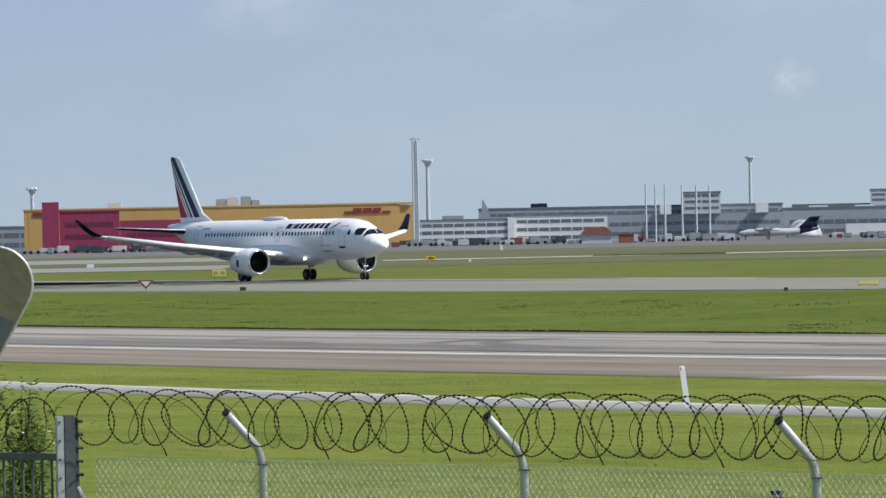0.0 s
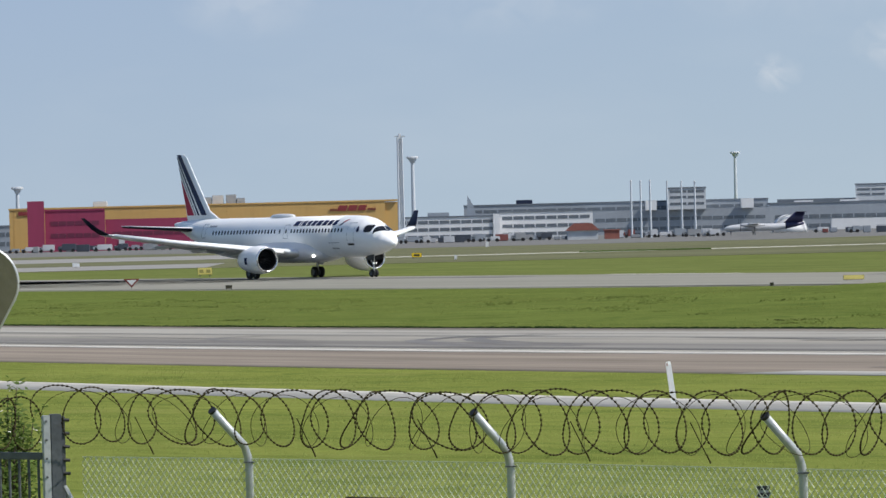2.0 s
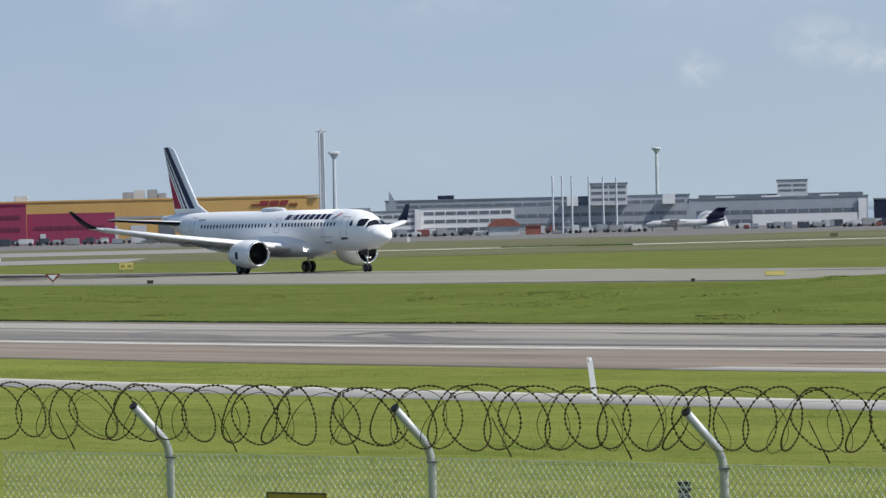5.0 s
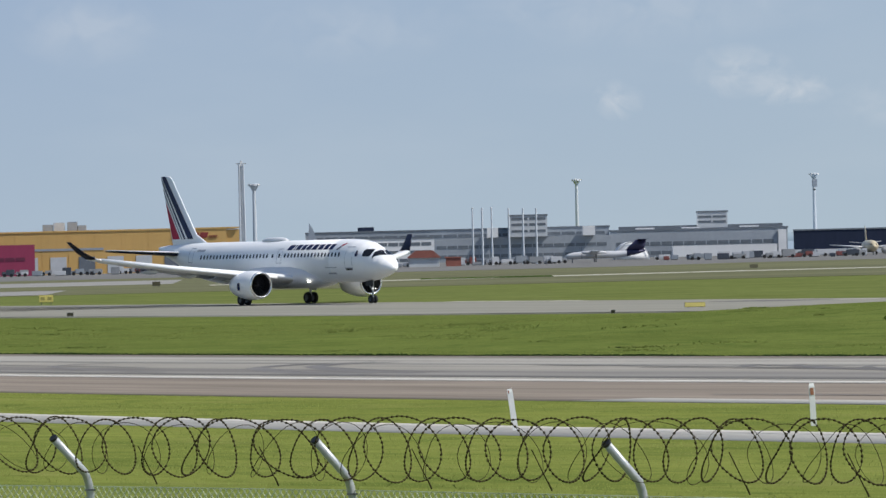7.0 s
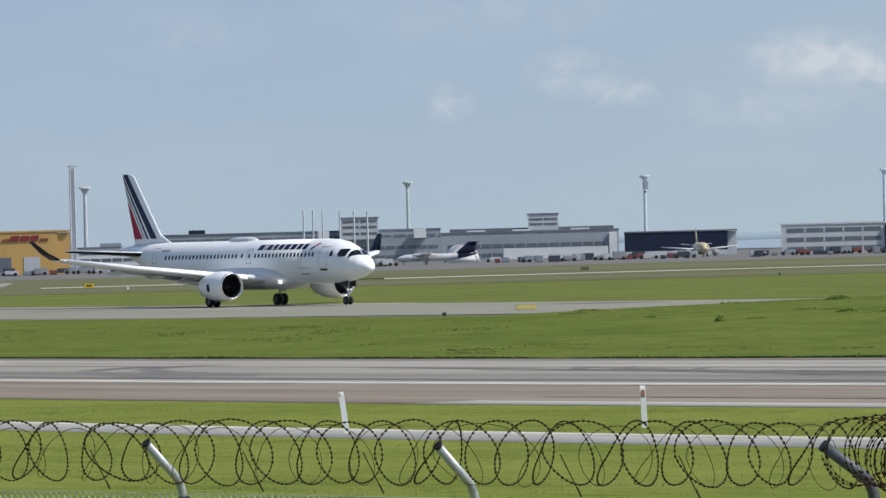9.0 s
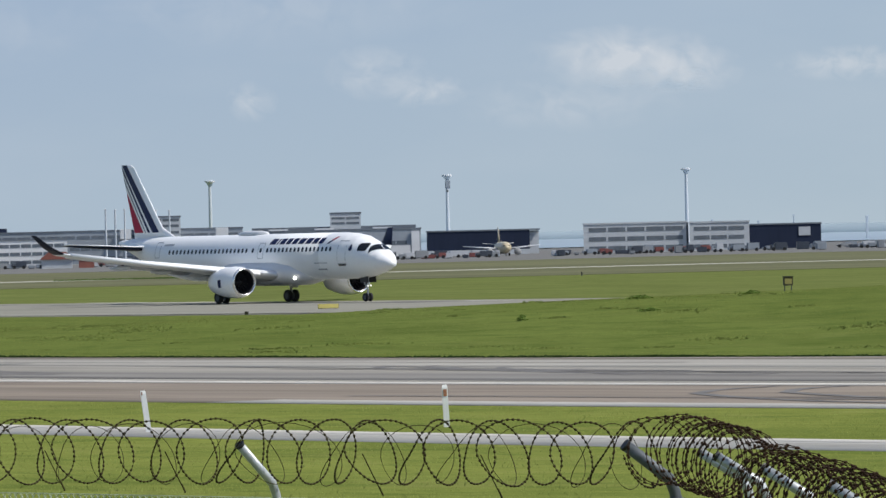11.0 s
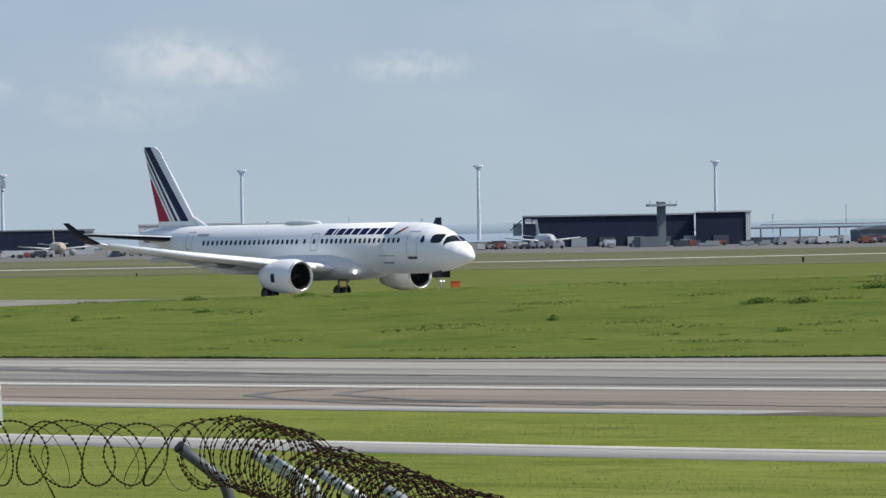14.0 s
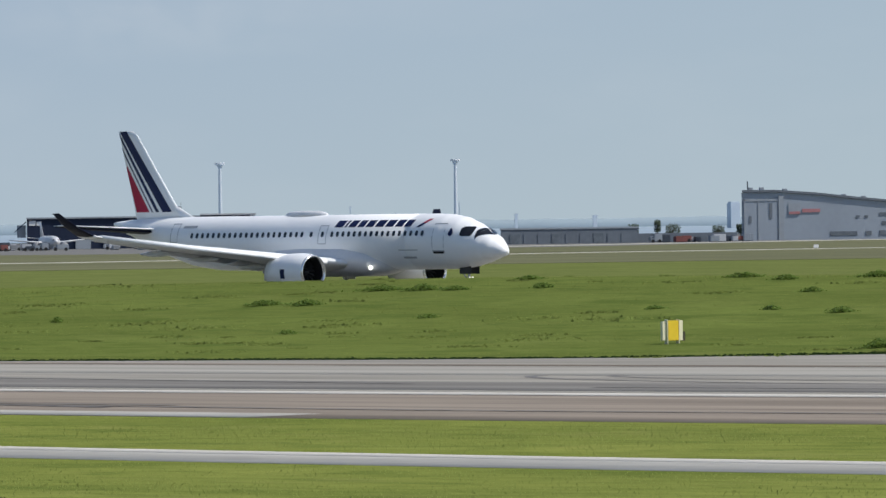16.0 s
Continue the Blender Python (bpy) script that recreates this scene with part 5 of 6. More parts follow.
# the rounded plate that stands close by the camera
plate = empty("rounded_sign", pose(-0.99, 14.0, 3.3), "olive-grey rounded metal plate on a pole", "sign")
def corner(cx, cz, r, a0, a1, n=14):
    return [(cx + r * math.sin(radians(a0 + (a1 - a0) * k / n)), cz + r * math.cos(radians(a0 + (a1 - a0) * k / n))) for k in range(n + 1)]


outline = [(-0.30, 1.55), *corner(0.080, 1.543, 0.074, -18, 118), (0.05, 1.335), (-0.10, 1.07), *corner(-0.165, 1.105, 0.074, 120, 235, 8)]
edge = [p for p in outline if p[0] > 0.02]
part("plate", loft([[(x, y, z) for x, z in outline] for y in (-0.012, 0.012)]), OLIVE, plate)
# dark patch laid on for the shading and dark reflection low on the plate
part("lower_shade_patch", loft([[(x, y, z) for x, z in ((0.119, 1.466), (0.05, 1.342), (-0.10, 1.078), (-0.22, 1.12), (-0.2, 1.46), (0.0, 1.50), (0.06, 1.492))] for y in (-0.016, -0.013)]), GALVD, plate, "dark patch for the plate's lower shading")
# pale tube imitates the highlight along the plate's edge
part("rim", tube(bmesh.new(), [(x, 0, z) for x, z in edge], 0.0045, 6), GALV, plate, "pale strip for the rim's highlight")
part("pole", tube(bmesh.new(), [(-0.12, 0.03, 0), (-0.12, 0.03, 1.45)], 0.03, 12), GALVD, plate)


# a slim striped lamp post behind the fence
b = empty("marker_lamp", pose(2.72, 57.0, ground_z(Vector((2.72, 57, 0)))), "slim post with a dark slatted lamp head", "lamp")
h = 2.68 - ground_z(Vector((2.72, 57, 0)))
part("pole", tube(bmesh.new(), [(0, 0, 0), (0, 0, h - 0.2)], 0.03, 10), GALV, b)
for k in range(4):
    part("slat", boxed(-0.055, 0.055, -0.05, 0.05, h - 0.055 * k - 0.035, h - 0.055 * k, 0.006), BLACK if k != 2 else GALVD, b)
part("core", boxed(-0.04, 0.04, -0.035, 0.035, h - 0.26, h - 0.01), GALV, b)


def bush(x, y, top, w, seed):
    """A loose shrub: stems, many small leaves and a few pale blossoms."""
    r = random.Random(seed)
    g = ground_z(Vector((x, y, 0)))
    p = empty("shrub", pose(x, y, g), "loose green shrub with pale blossom", "shrub", "shrubs")
    bm = bmesh.new()
    tips = []
    for k in range(16):
        a, q = r.uniform(0, 6.3), r.uniform(0.2, 1.0) * w
        tip = Vector((math.cos(a) * q, math.sin(a) * q, (top - g) * r.uniform(0.6, 1.0)))
        tube(bm, [(0, 0, 0), tip * 0.5 + Vector((0, 0, 0.15)), tip], [0.02, 0.012, 0.004], 5)
        tips.append(tip)
    tagged(part("branchwork", bm, BARK, p), kind="stuff")
    bm, bl = bmesh.new(), bmesh.new()
    for k in range(5200):
        c = r.choice(tips) * r.uniform(0.3, 1.02) + Vector((r.gauss(0, 0.09), r.gauss(0, 0.09), r.gauss(0, 0.07)))
        a, q = r.uniform(0, 6.3), r.uniform(0.018, 0.042)
        u, v = Vector((math.cos(a), math.sin(a), r.uniform(-0.6, 0.6))) * q, Vector((-math.sin(a), math.cos(a), r.uniform(-0.8, 0.8))) * q * 0.5
        f = bl if (k % 60 == 0 and c.z > (top - g) * 0.7) else bm
        f.faces.new([f.verts.new(c - u), f.verts.new(c + v), f.verts.new(c + u), f.verts.new(c - v)])
    tagged(part("leaves", bm, LEAF, p), kind="stuff")
    tagged(part("blossom", bl, BLOSSOM, p, "small pale blossoms"), kind="stuff")


for k, (x, y, top, w) in enumerate(((-4.45, 64.0, 3.76, 0.55), (-5.1, 63.0, 3.9, 0.7), (-4.0, 64.6, 3.62, 0.35), (-4.7, 65.5, 3.85, 0.6))):
    bush(x, y, top, w, 40 + k)


def marker_board(x, y, w, h, material, label):
    b = empty("marker_board", pose(x, y, 0), label, "marker", "field markers")
    part("board", boxed(-w / 2, w / 2, -0.04, 0.04, 0.15, 0.15 + h, 0.01), material, b)
    part("stake", boxed(-0.04, 0.04, 0.0, 0.05, 0, 0.3), GALVD, b)


for x, y, w, h, m, label in ((-44.0, 860, 0.9, 0.45, WHITEWALL, "small white board on the field"), (3.2, 820, 0.3, 0.5, WHITEWALL, "small white board on the field"), (9.8, 1150, 0.5, 0.9, WHITEWALL, "small white board on the field"), (71, 1010, 1.2, 0.5, OLIVE, "dark hump of scrub on the field"),
                             (76, 770, 0.16, 0.3, BLACK, "slim dark stake on the field"), (160, 810, 0.3, 0.6, BLACK, "slim dark stake on the field"), (292, 1060, 0.8, 0.5, WHITEWALL, "small white board on the field"), (345, 1150, 1.8, 0.6, YELLOWSIGN, "small yellow board on the field")):
    marker_board(x, y, w, h, m, label)


# ---------- far side of the airfield ----------
def slab(name, x0, x1, y0, y1, material, dz, label, category):
    ob = link(name, boxed(x0, x1, y0, y1, dz - 0.02, dz), material)
    return tagged(ob, label, category, kind="structure")


slab("far_meadow", -900, 1100, 790, 1700, FARGRASS, 0.03, "dry pale far airfield grass", "grass")
slab("far_taxiway", -700, -26, 800, 880, APRONTAR, 0.05, "pale far taxiway strip", "road")
slab("far_taxiway", -700, -14, 985, 1105, APRONTAR, 0.05, "pale far taxiway strip", "road")


def far_band(name, pts, deep, material, dz, label, category):
    """A band of paving far off, its near edge along the given line."""
    bm = bmesh.new()
    rows = [(bm.verts.new((x, y, -0.01)), bm.verts.new((x, y, dz)), bm.verts.new((x * (y + deep) / y, y + deep, dz))) for x, y in pts]
    for a, b in zip(rows, rows[1:]):
        bm.faces.new((a[0], b[0], b[1], a[1]))
        bm.faces.new((a[1], b[1], b[2], a[2]))
    return tagged(link(name, bm, material), label, category, kind="structure")


far_band("far_taxiway", [(-8, 915), (20, 922), (60, 945), (100, 952), (152, 948), (178, 968), (245, 1028), (300, 1050), (520, 1130)], 16, SAND, 0.05, "pale sandy far taxiway strip", "road")
far_band("far_taxiway", [(298, 1318), (345, 1370), (408, 1428), (620, 1560)], 34, SAND, 0.06, "pale far apron edge", "road")
r = np.random.default_rng(17)
hx, hy = r.uniform(20.5, 38.0, 900), r.uniform(928, 936, 900)
hb = np.stack([hx, hy, np.full(900, 0.03)], -1)
hedge = from_arrays("rank_grass_row", np.stack([hb + (-0.3, 0, 0), hb + (0.3, 0, 0), hb + np.stack([r.normal(0, 0.1, 900), 0 * hx, r.uniform(0.06, 0.22, 900)], -1)], 1).reshape(-1, 3), np.arange(2700).reshape(-1, 3), WEED)
tagged(hedge, "dark row of uncut grass by the far strip", "grass", kind="stuff")
far_band("apron", [(-900, 1265), (60, 1200), (84, 1245), (171, 1300), (206, 1225), (229, 1245), (318, 1300), (400, 1440), (620, 1580)], 900, APRONDARK, 0.045, "pale concrete apron before the buildings", "apron")
slab("water", 150, 4200, 2110, 4800, SEA, 0.3, "grey-blue sea behind the airport", "water")


def block(parent, x0, x1, y0, depth, z0, z1, material, name="wall"):
    k = (x0 + x1) / 2 / y0          # the flanks run straight away from the field
    return part(name, boxed(x0, x1, y0, y0 + depth, z0, z1, 0, Matrix(((1, k, 0, -k * y0), (0, 1, 0, 0), (0, 0, 1, 0), (0, 0, 0, 1)))), material, parent)


def bands(parent, x0, x1, y, zs, h, bays, material=WINDOWBAND):
    """Rows of windows set 5 cm proud of the wall, in bays."""
    step = (x1 - x0) / bays
    for z in zs:
        for k in range(bays):
            part("window", boxed(x0 + step * k + step * 0.05, x0 + step * (k + 1) - step * 0.05, y - 0.06, y - 0.005, z, z + h), material, parent)


def parapet(parent, x0, x1, y0, depth, z, material=ROOFGREY):
    k = (x0 + x1) / 2 / y0
    part("roof", boxed(x0 - 0.15, x1 + 0.15, y0 - 0.15, y0 + depth, z, z + 0.35, 0, Matrix(((1, k, 0, -k * y0), (0, 1, 0, 0), (0, 0, 1, 0), (0, 0, 0, 1)))), material, parent)


def house(label, category="building"):
    return empty("terminal_building", Matrix(), label, category)


# yellow cargo hall
b = empty("cargo_hall", Matrix(), "long yellow cargo hall with red logo shapes", "building")
block(b, -91, -9.2, 1500, 40, 0, 9.2, CARGOYELLOW)
block(b, -9.2, -6.4, 1500.5, 39, 0, 9.0, CARGOYELLOW, "end_wall")
parapet(b, -91, -6.6, 1500, 40, 9.2, CARGOYELLOW)
for k in range(14):
    part("cladding_joint", boxed(-90 + 5.8 * k, -89.95 + 5.8 * k, 1499.95, 1499.99, 0.2, 9.1), CARGOYELLOW, b)
part("shade_band", boxed(-62, -36, 1499.9, 1499.98, 5.2, 5.7), GREYCLAD, b, "narrow dark grey band across the wall")
for x, w in ((-19.4, 1.9), (-17.2, 1.9), (-15.0, 1.7)):
    part("logo_shape", boxed(x, x + w, 1499.8, 1499.98, 7.3, 8.5, 0, Matrix(((1, 0, 0.35, -2.765), (0, 1, 0, 0), (0, 0, 1, 0), (0, 0, 0, 1)))), LOGORED, b, "red slanted logo shape")
for z in (7.35, 7.65):
    part("logo_shape", boxed(-21.2, -19.6, 1499.8, 1499.98, z, z + 0.14), LOGORED, b)
    part("logo_shape", boxed(-13.0, -11.2, 1499.8, 1499.98, z, z + 0.14), LOGORED, b)
part("logo_shape", boxed(-89, -86.5, 1499.8, 1499.98, 8.0, 8.8), LOGORED, b)
for x, w, h in ((-49.4, 2.2, 1.5), (-47, 2.4, 1.9), (-44, 2.2, 2.0), (-41.7, 1.8, 1.2), (-73.1, 3.0, 1.2)):
    part("roof_unit", boxed(x, x + w, 1508, 1512, 9.2, 9.5 + h, 0.1), GREYCLAD if w < 2.3 else CONCRETE, b, "grey rooftop machine")
for k in range(8):
    part("dock_door", boxed(-60 + 6.2 * k, -56.5 + 6.2 * k, 1499.9, 1499.99, 0.1, 3.8), CONCRETE if k % 3 else ROOFGREY, b)
b = empty("cargo_office", Matrix(), "crimson stepped office block before the cargo hall", "building")
block(b, -85.2, -81.6, 1468, 20, 0, 10.9, CARGORED, "tower")
block(b, -81.6, -68.8, 1470, 18, 0, 8.7, CARGORED)
block(b, -68.8, -50.0, 1472, 16, 0, 6.7, CARGORED, "wing_wall")
bands(b, -80.5, -70, 1470, (3.0, 5.6), 0.9, 6, CRIMSONPANE)
bands(b, -67.5, -52, 1472, (3.2,), 0.8, 7, CRIMSONPANE)
parapet(b, -81.5, -69, 1470, 18, 8.7, CARGORED)
part("doorway", boxed(-66, -64.8, 1471.8, 1471.99, 0.1, 2.4), CONCRETE, b)

b = house("low grey hall at the field's edge")
block(b, -160, -92, 1600, 30, 0, 5.7, GREYCLAD)
bands(b, -158, -94, 1600, (1.2, 3.4), 1.0, 16)
parapet(b, -160, -92, 1600, 30, 5.7)

# terminal range, nearest blocks first
b = house("low white and grey striped terminal block")
block(b, -8, 16.6, 1600, 25, 0, 5.3, WHITEWALL)
bands(b, -7.4, 15.2, 1600, (0.5, 2.2, 3.9), 0.75, 9)
parapet(b, -8, 16.6, 1600, 25, 5.3)
part("sign_panel", boxed(15.2, 16.7, 1599.6, 1599.9, 0.4, 5.9), WHITEWALL, b, "tall white sign panel")
part("roof_unit", boxed(0, 5, 1606, 1610, 5.6, 6.5, 0.1), GREYCLAD, b)
b = house("two-storey pale terminal block with window bands")
block(b, 16.9, 38.8, 1620, 25, 0, 6.1, WHITEWALL)
bands(b, 17.4, 38.2, 1620, (0.6, 2.5, 4.4), 0.8, 8)
parapet(b, 16.9, 38.8, 1620, 25, 6.1)
b = house("long grey pier building with flat roof")
block(b, 9, 84, 1700, 40, 0, 7.9, GREYCLAD)
block(b, 40.2, 84, 1692, 7.8, 0, 5.9, GREYCLAD, "lower_wall")
bands(b, 10, 83, 1700, (6.2,), 0.7, 20)
bands(b, 41, 83, 1692, (1.0, 3.3), 0.8, 16)
parapet(b, 9, 84, 1700, 40, 7.9)
block(b, 59.1, 68.3, 1690, 12, 5.9, 11.0, CONCRETE, "upper_box")
bands(b, 59.3, 68.1, 1690, (7.0, 8.6, 10.0), 0.6, 2)
parapet(b, 59.1, 68.3, 1690, 12, 11.0)
part("stair_head", boxed(53.5, 56.2, 1690, 1694, 5.9, 8.3), WHITEWALL, b, "white stair head")
part("stair_head", boxed(77, 80, 1690, 1694, 5.9, 8.2), WHITEWALL, b, "white stair head")
part("roof_unit", boxed(22, 26, 1704, 1708, 8.2, 9.2, 0.1), DARKCLAD, b, "dark rooftop machine")
part("roof_fin", loft([[(9.6, y, 5.5), (12, y, 5.5), (11.2, y, 8.2), (9.9, y, 10.6)] for y in (1690, 1690.6)]), PALECLAD, b, "pale slanted roof fin")
b = house("broad grey terminal block with a roof box")
b.matrix_world = Matrix.Translation(EYE) @ Matrix.Scale(1.03, 4) @ Matrix.Translation(-EYE)
block(b, 81.6, 124.3, 1650, 40, 0, 6.6, GREYCLAD)
block(b, 84, 123.5, 1655, 30, 6.6, 7.7, ROOFGREY, "upper_wall")
block(b, 102.8, 110.2, 1654, 12, 7.0, 10.7, CONCRETE, "roof_box")
bands(b, 103, 110, 1654, (8.2, 9.4), 0.5, 2)
bands(b, 83, 121, 1650, (0.8, 3.0), 0.9, 14)
parapet(b, 81.6, 124.3, 1650, 40, 6.6)
parapet(b, 102.8, 110.2, 1654, 12, 10.7)
part("white_pier_wall", boxed(96, 121, 1640, 1645, 0.2, 2.8), WHITEWALL, b)
part("sign_panel", boxed(122.0, 123.9, 1649.4, 1649.8, 0.1, 6.2), WHITEWALL, b, "tall white stair panel")
for x in (88, 99, 113):
    part("roof_light", boxed(x, x + 4.5, 1652, 1654.5, 6.95, 7.3), WHITEWALL, b)
b = empty("jetty_dome", Matrix(), "white rounded shelter roof", "shelter")
part("shell", loft([[(82.2 + 3.8 * math.cos(a), y, 0.1 + 4.0 * math.sin(a)) for a in [math.pi * k / 14 for k in range(15)]] for y in (1560, 1575)]), WHITEWALL, b, smooth=True)
part("arch_rib", loft([[(82.2 + r * math.cos(a), 1559.8, 0.1 + r * 1.05 * math.sin(a)) for r in (3.6, 3.85)] for a in [math.pi * k / 14 for k in range(15)]], close=False), CONCRETE, b)
b = house("navy-black flat hall with a pale end")
block(b, 125.7, 150.5, 1650, 30, 0, 5.7, DARKCLAD)
block(b, 150.5, 152.8, 1651, 28, 0, 5.6, CONCRETE, "end_wall")
part("plinth", boxed(125.7, 150.5, 1649.8, 1649.98, 0, 1.2), CONCRETE, b)
parapet(b, 125.7, 152.8, 1650, 30, 5.7)
b = house("white three-storey office block with window bands")
block(b, 153.6, 177.0, 1550, 20, 0, 6.5, CONCRETE)
block(b, 177.6, 191.2, 1549, 21, 0, 6.3, CONCRETE, "end_block")
block(b, 177.0, 177.6, 1551, 18, 0, 6.5, ROOFGREY, "stair_slot")
bands(b, 154.6, 176.4, 1550, (0.6, 2.7, 4.8), 0.95, 5)
bands(b, 178.4, 190.2, 1549, (0.6, 2.6, 4.6), 0.85, 3)
parapet(b, 153.6, 177.0, 1550, 20, 6.5, CONCRETE)
parapet(b, 177.6, 191.2, 1549, 21, 6.3, CONCRETE)
b = house("low navy-black hall with a pale sign")
block(b, 192.2, 211.7, 1580, 25, 0, 5.5, DARKCLAD)
part("sign_panel", boxed(206.5, 209.2, 1579.8, 1579.98, 2.9, 4.9), CONCRETE, b, "pale square sign panel")
parapet(b, 192.2, 211.7, 1580, 25, 5.5, ROOFGREY)
b = empty("cargo_terminal", Matrix(), "long navy-black cargo terminal with a white logo shape", "building")
block(b, 241.4, 281.0, 1550, 40, 0, 7.0, DARKCLAD)
block(b, 281.0, 293.5, 1548, 42, 0, 7.4, DARKCLAD, "end_hall")
part("end_frame", boxed(292.6, 293.7, 1547.7, 1547.98, 0, 7.6), CONCRETE, b)
parapet(b, 241.4, 281.0, 1549.7, 40, 7.0, GREYCLAD)
parapet(b, 281.0, 293.8, 1547.7, 42, 7.4, CONCRETE)
part("glazed_corner", boxed(239.6, 241.3, 1551, 1553, 2.8, 5.6), GREYCLAD, b, "glazed slanted corner bay")
part("corner_strut", tube(bmesh.new(), [(238.6, 1550.5, 4.0), (241.3, 1550.5, 6.4)], 0.12, 6), DARKCLAD, b)
part("logo_shape", boxed(241.9, 243.4, 1549.9, 1549.98, 5.5, 6.6), WHITEWALL, b, "white logo bar")
part("logo_shape", boxed(243.6, 244.7, 1549.9, 1549.98, 5.5, 6.4), WHITEWALL, b, "white logo bar")
for k in range(7):
    part("dock_door", boxed(246 + 6.5 * k, 249.5 + 6.5 * k, 1547.5 if k > 5 else 1549.6, 1549.98, 0.1, 2.2), GREYCLAD if k % 2 else VANDARK, b)
b = empty("radar_tower", Matrix(), "concrete tower with a cross-shaped top platform", "tower")
part("shaft", boxed(254.9, 256.6, 1449, 1450.7, 0, 9.7, 0.1), ROOFGREY, b)
part("platform", boxed(252.8, 258.8, 1447.5, 1452, 8.7, 9.2, 0.05), GREYCLAD, b)
for x in (252.9, 254.3, 257.2, 258.6):
    part("rail_post", boxed(x, x + 0.1, 1447.5, 1447.6, 9.3, 9.9), GALVD, b)
part("base_house", boxed(250.4, 256.0, 1446, 1454, 0, 2.3, 0.05), ROOFGREY, b)
b = empty("blast_wall", Matrix(), "long low dark hall roofed in grey", "building")
block(b, 329, 359.5, 1450, 12, 0, 3.2, ROOFGREY)
block(b, 359.5, 383, 1455, 12, 0, 2.0, ROOFGREY, "low_wall")
for k in range(9):
    part("gate_panel", boxed(331 + 3.1 * k, 333.2 + 3.1 * k, 1449.9, 1449.98, 0.1, 2.2), ROOFGREY if k % 3 else WINDOWBAND, b)
parapet(b, 329, 359.5, 1450, 12, 3.2, GREYCLAD)


def far_tree(x, y, top, w, seed):
    """A small tree far off: a trunk with a few limbs, and a crown of leaf clumps."""
    r = random.Random(seed)
    p = empty("tree", pose(x, y, 0), "small dull green tree behind the low hall", "tree", "far trees")
    bm = tube(bmesh.new(), [(0, 0, 0), (0.1, 0, top * 0.45), (0, 0, top * 0.8)], [0.2, 0.13, 0.05], 6)
    for k in range(5):
        a = r.uniform(0, 6.3)
        tube(bm, [(0, 0, top * r.uniform(0.35, 0.6)), (w * 0.4 * math.cos(a), w * 0.4 * math.sin(a), top * r.uniform(0.6, 0.9))], [0.08, 0.03], 5)
    part("trunk", bm, BARK, p)
    bm = bmesh.new()
    for k in range(420):
        a, q, e = r.uniform(0, 6.3), w * 0.5 * r.random() ** 0.5, r.uniform(-1, 1)
        c = Vector((q * math.cos(a), q * math.sin(a), top * 0.66 + top * 0.34 * e * (1 - 0.6 * (q / w) ** 2) * r.uniform(0.7, 1.0)))
        u = Vector((r.gauss(0, 1), r.gauss(0, 1), r.gauss(0, 1))).normalized() * r.uniform(0.1, 0.24)
        v = u.orthogonal() * 0.7
        bm.faces.new([bm.verts.new(c - u), bm.verts.new(c + v), bm.verts.new(c + u), bm.verts.new(c - v)])
    tagged(part("crown", bm, FARLEAF, p), kind="stuff")


for k, (x, y, top, w) in enumerate(((391.5, 1560, 5.2, 1.6), (395.2, 1560, 4.1, 3.6), (387.0, 1565, 4.2, 2.4), (407.5, 1565, 3.7, 3.0), (411.5, 1560, 3.9, 2.0))):
    far_tree(x, y, top, w, 70 + k)

b = empty("cargo_gantry", Matrix(), "long dark pipe gantry on slim posts", "gantry")
part("rail", boxed(312, 372, 1660, 1661.5, 3.3, 3.7, 0.05), ROOFGREY, b)
part("rail", boxed(318, 366, 1662, 1663, 4.2, 4.4, 0.03), ROOFGREY, b)
for k in range(13):
    part("post", boxed(312.5 + 4.9 * k, 312.8 + 4.9 * k, 1660.3, 1660.8, 0, 3.3), ROOFGREY, b)
b = empty("fuel_shed", Matrix(), "dark low shed with a rounded roof", "shed")
part("wall_shell", boxed(330, 341, 1600, 1612, 0, 2.8), ROOFGREY, b)
part("roof", loft([[(330 + 11 * q / 10, y, 2.8 + 1.0 * math.sin(math.pi * q / 10)) for q in range(11)] for y in (1599.6, 1612)]), ROOFGREY, b)
b = empty("white_tent", Matrix(), "long white tent by the apron", "tent")
part("wall_shell", boxed(306, 314, 1400, 1408, 0, 1.7), WHITEWALL, b)
part("roof", loft([[(305.7, y, 1.7), (314.3, y, 1.7), (313, y, 2.3), (307, y, 2.3)] for y in (1399.6, 1408.4)]), WHITEWALL, b)

# hangar with a curved, falling roof
b = empty("maintenance_hangar", Matrix.Translation((0, 0, -0.69)) @ Matrix.Scale(1.14, 4), "pale blue-grey hangar with a falling roofline and windows", "building")
top = [(343.2, 10.0), (350, 10.0), (358, 9.4), (366, 8.5), (374, 7.7), (390, 6.9), (420, 6.6)]
part("wall", loft([[(343.2 + d, y, 0), *[(x + d, y, z) for x, z in top], (420 + d, y, 0)] for y, d in ((1300, 0), (1345, 13))]), PALECLAD, b)
part("roof", loft([[*[(x + d, y, z + 0.05) for x, z in top], *[(x + d, y, z + 0.5) for x, z in reversed(top)]] for y, d in ((1299.6, 0), (1345, 13))]), ROOFGREY, b)
part("hangar_door", boxed(343.9, 350.2, 1299.8, 1299.98, 0.1, 8.3), PALECLAD, b)
part("door_frame", boxed(343.7, 350.4, 1299.7, 1299.79, 8.3, 8.7), GREYCLAD, b)
part("door_gap", boxed(343.6, 343.9, 1299.7, 1299.98, 0.1, 8.7), GREYCLAD, b)
part("door_mark", boxed(348.7, 349.3, 1299.7, 1299.79, 4.9, 7.9), ROOFGREY, b)
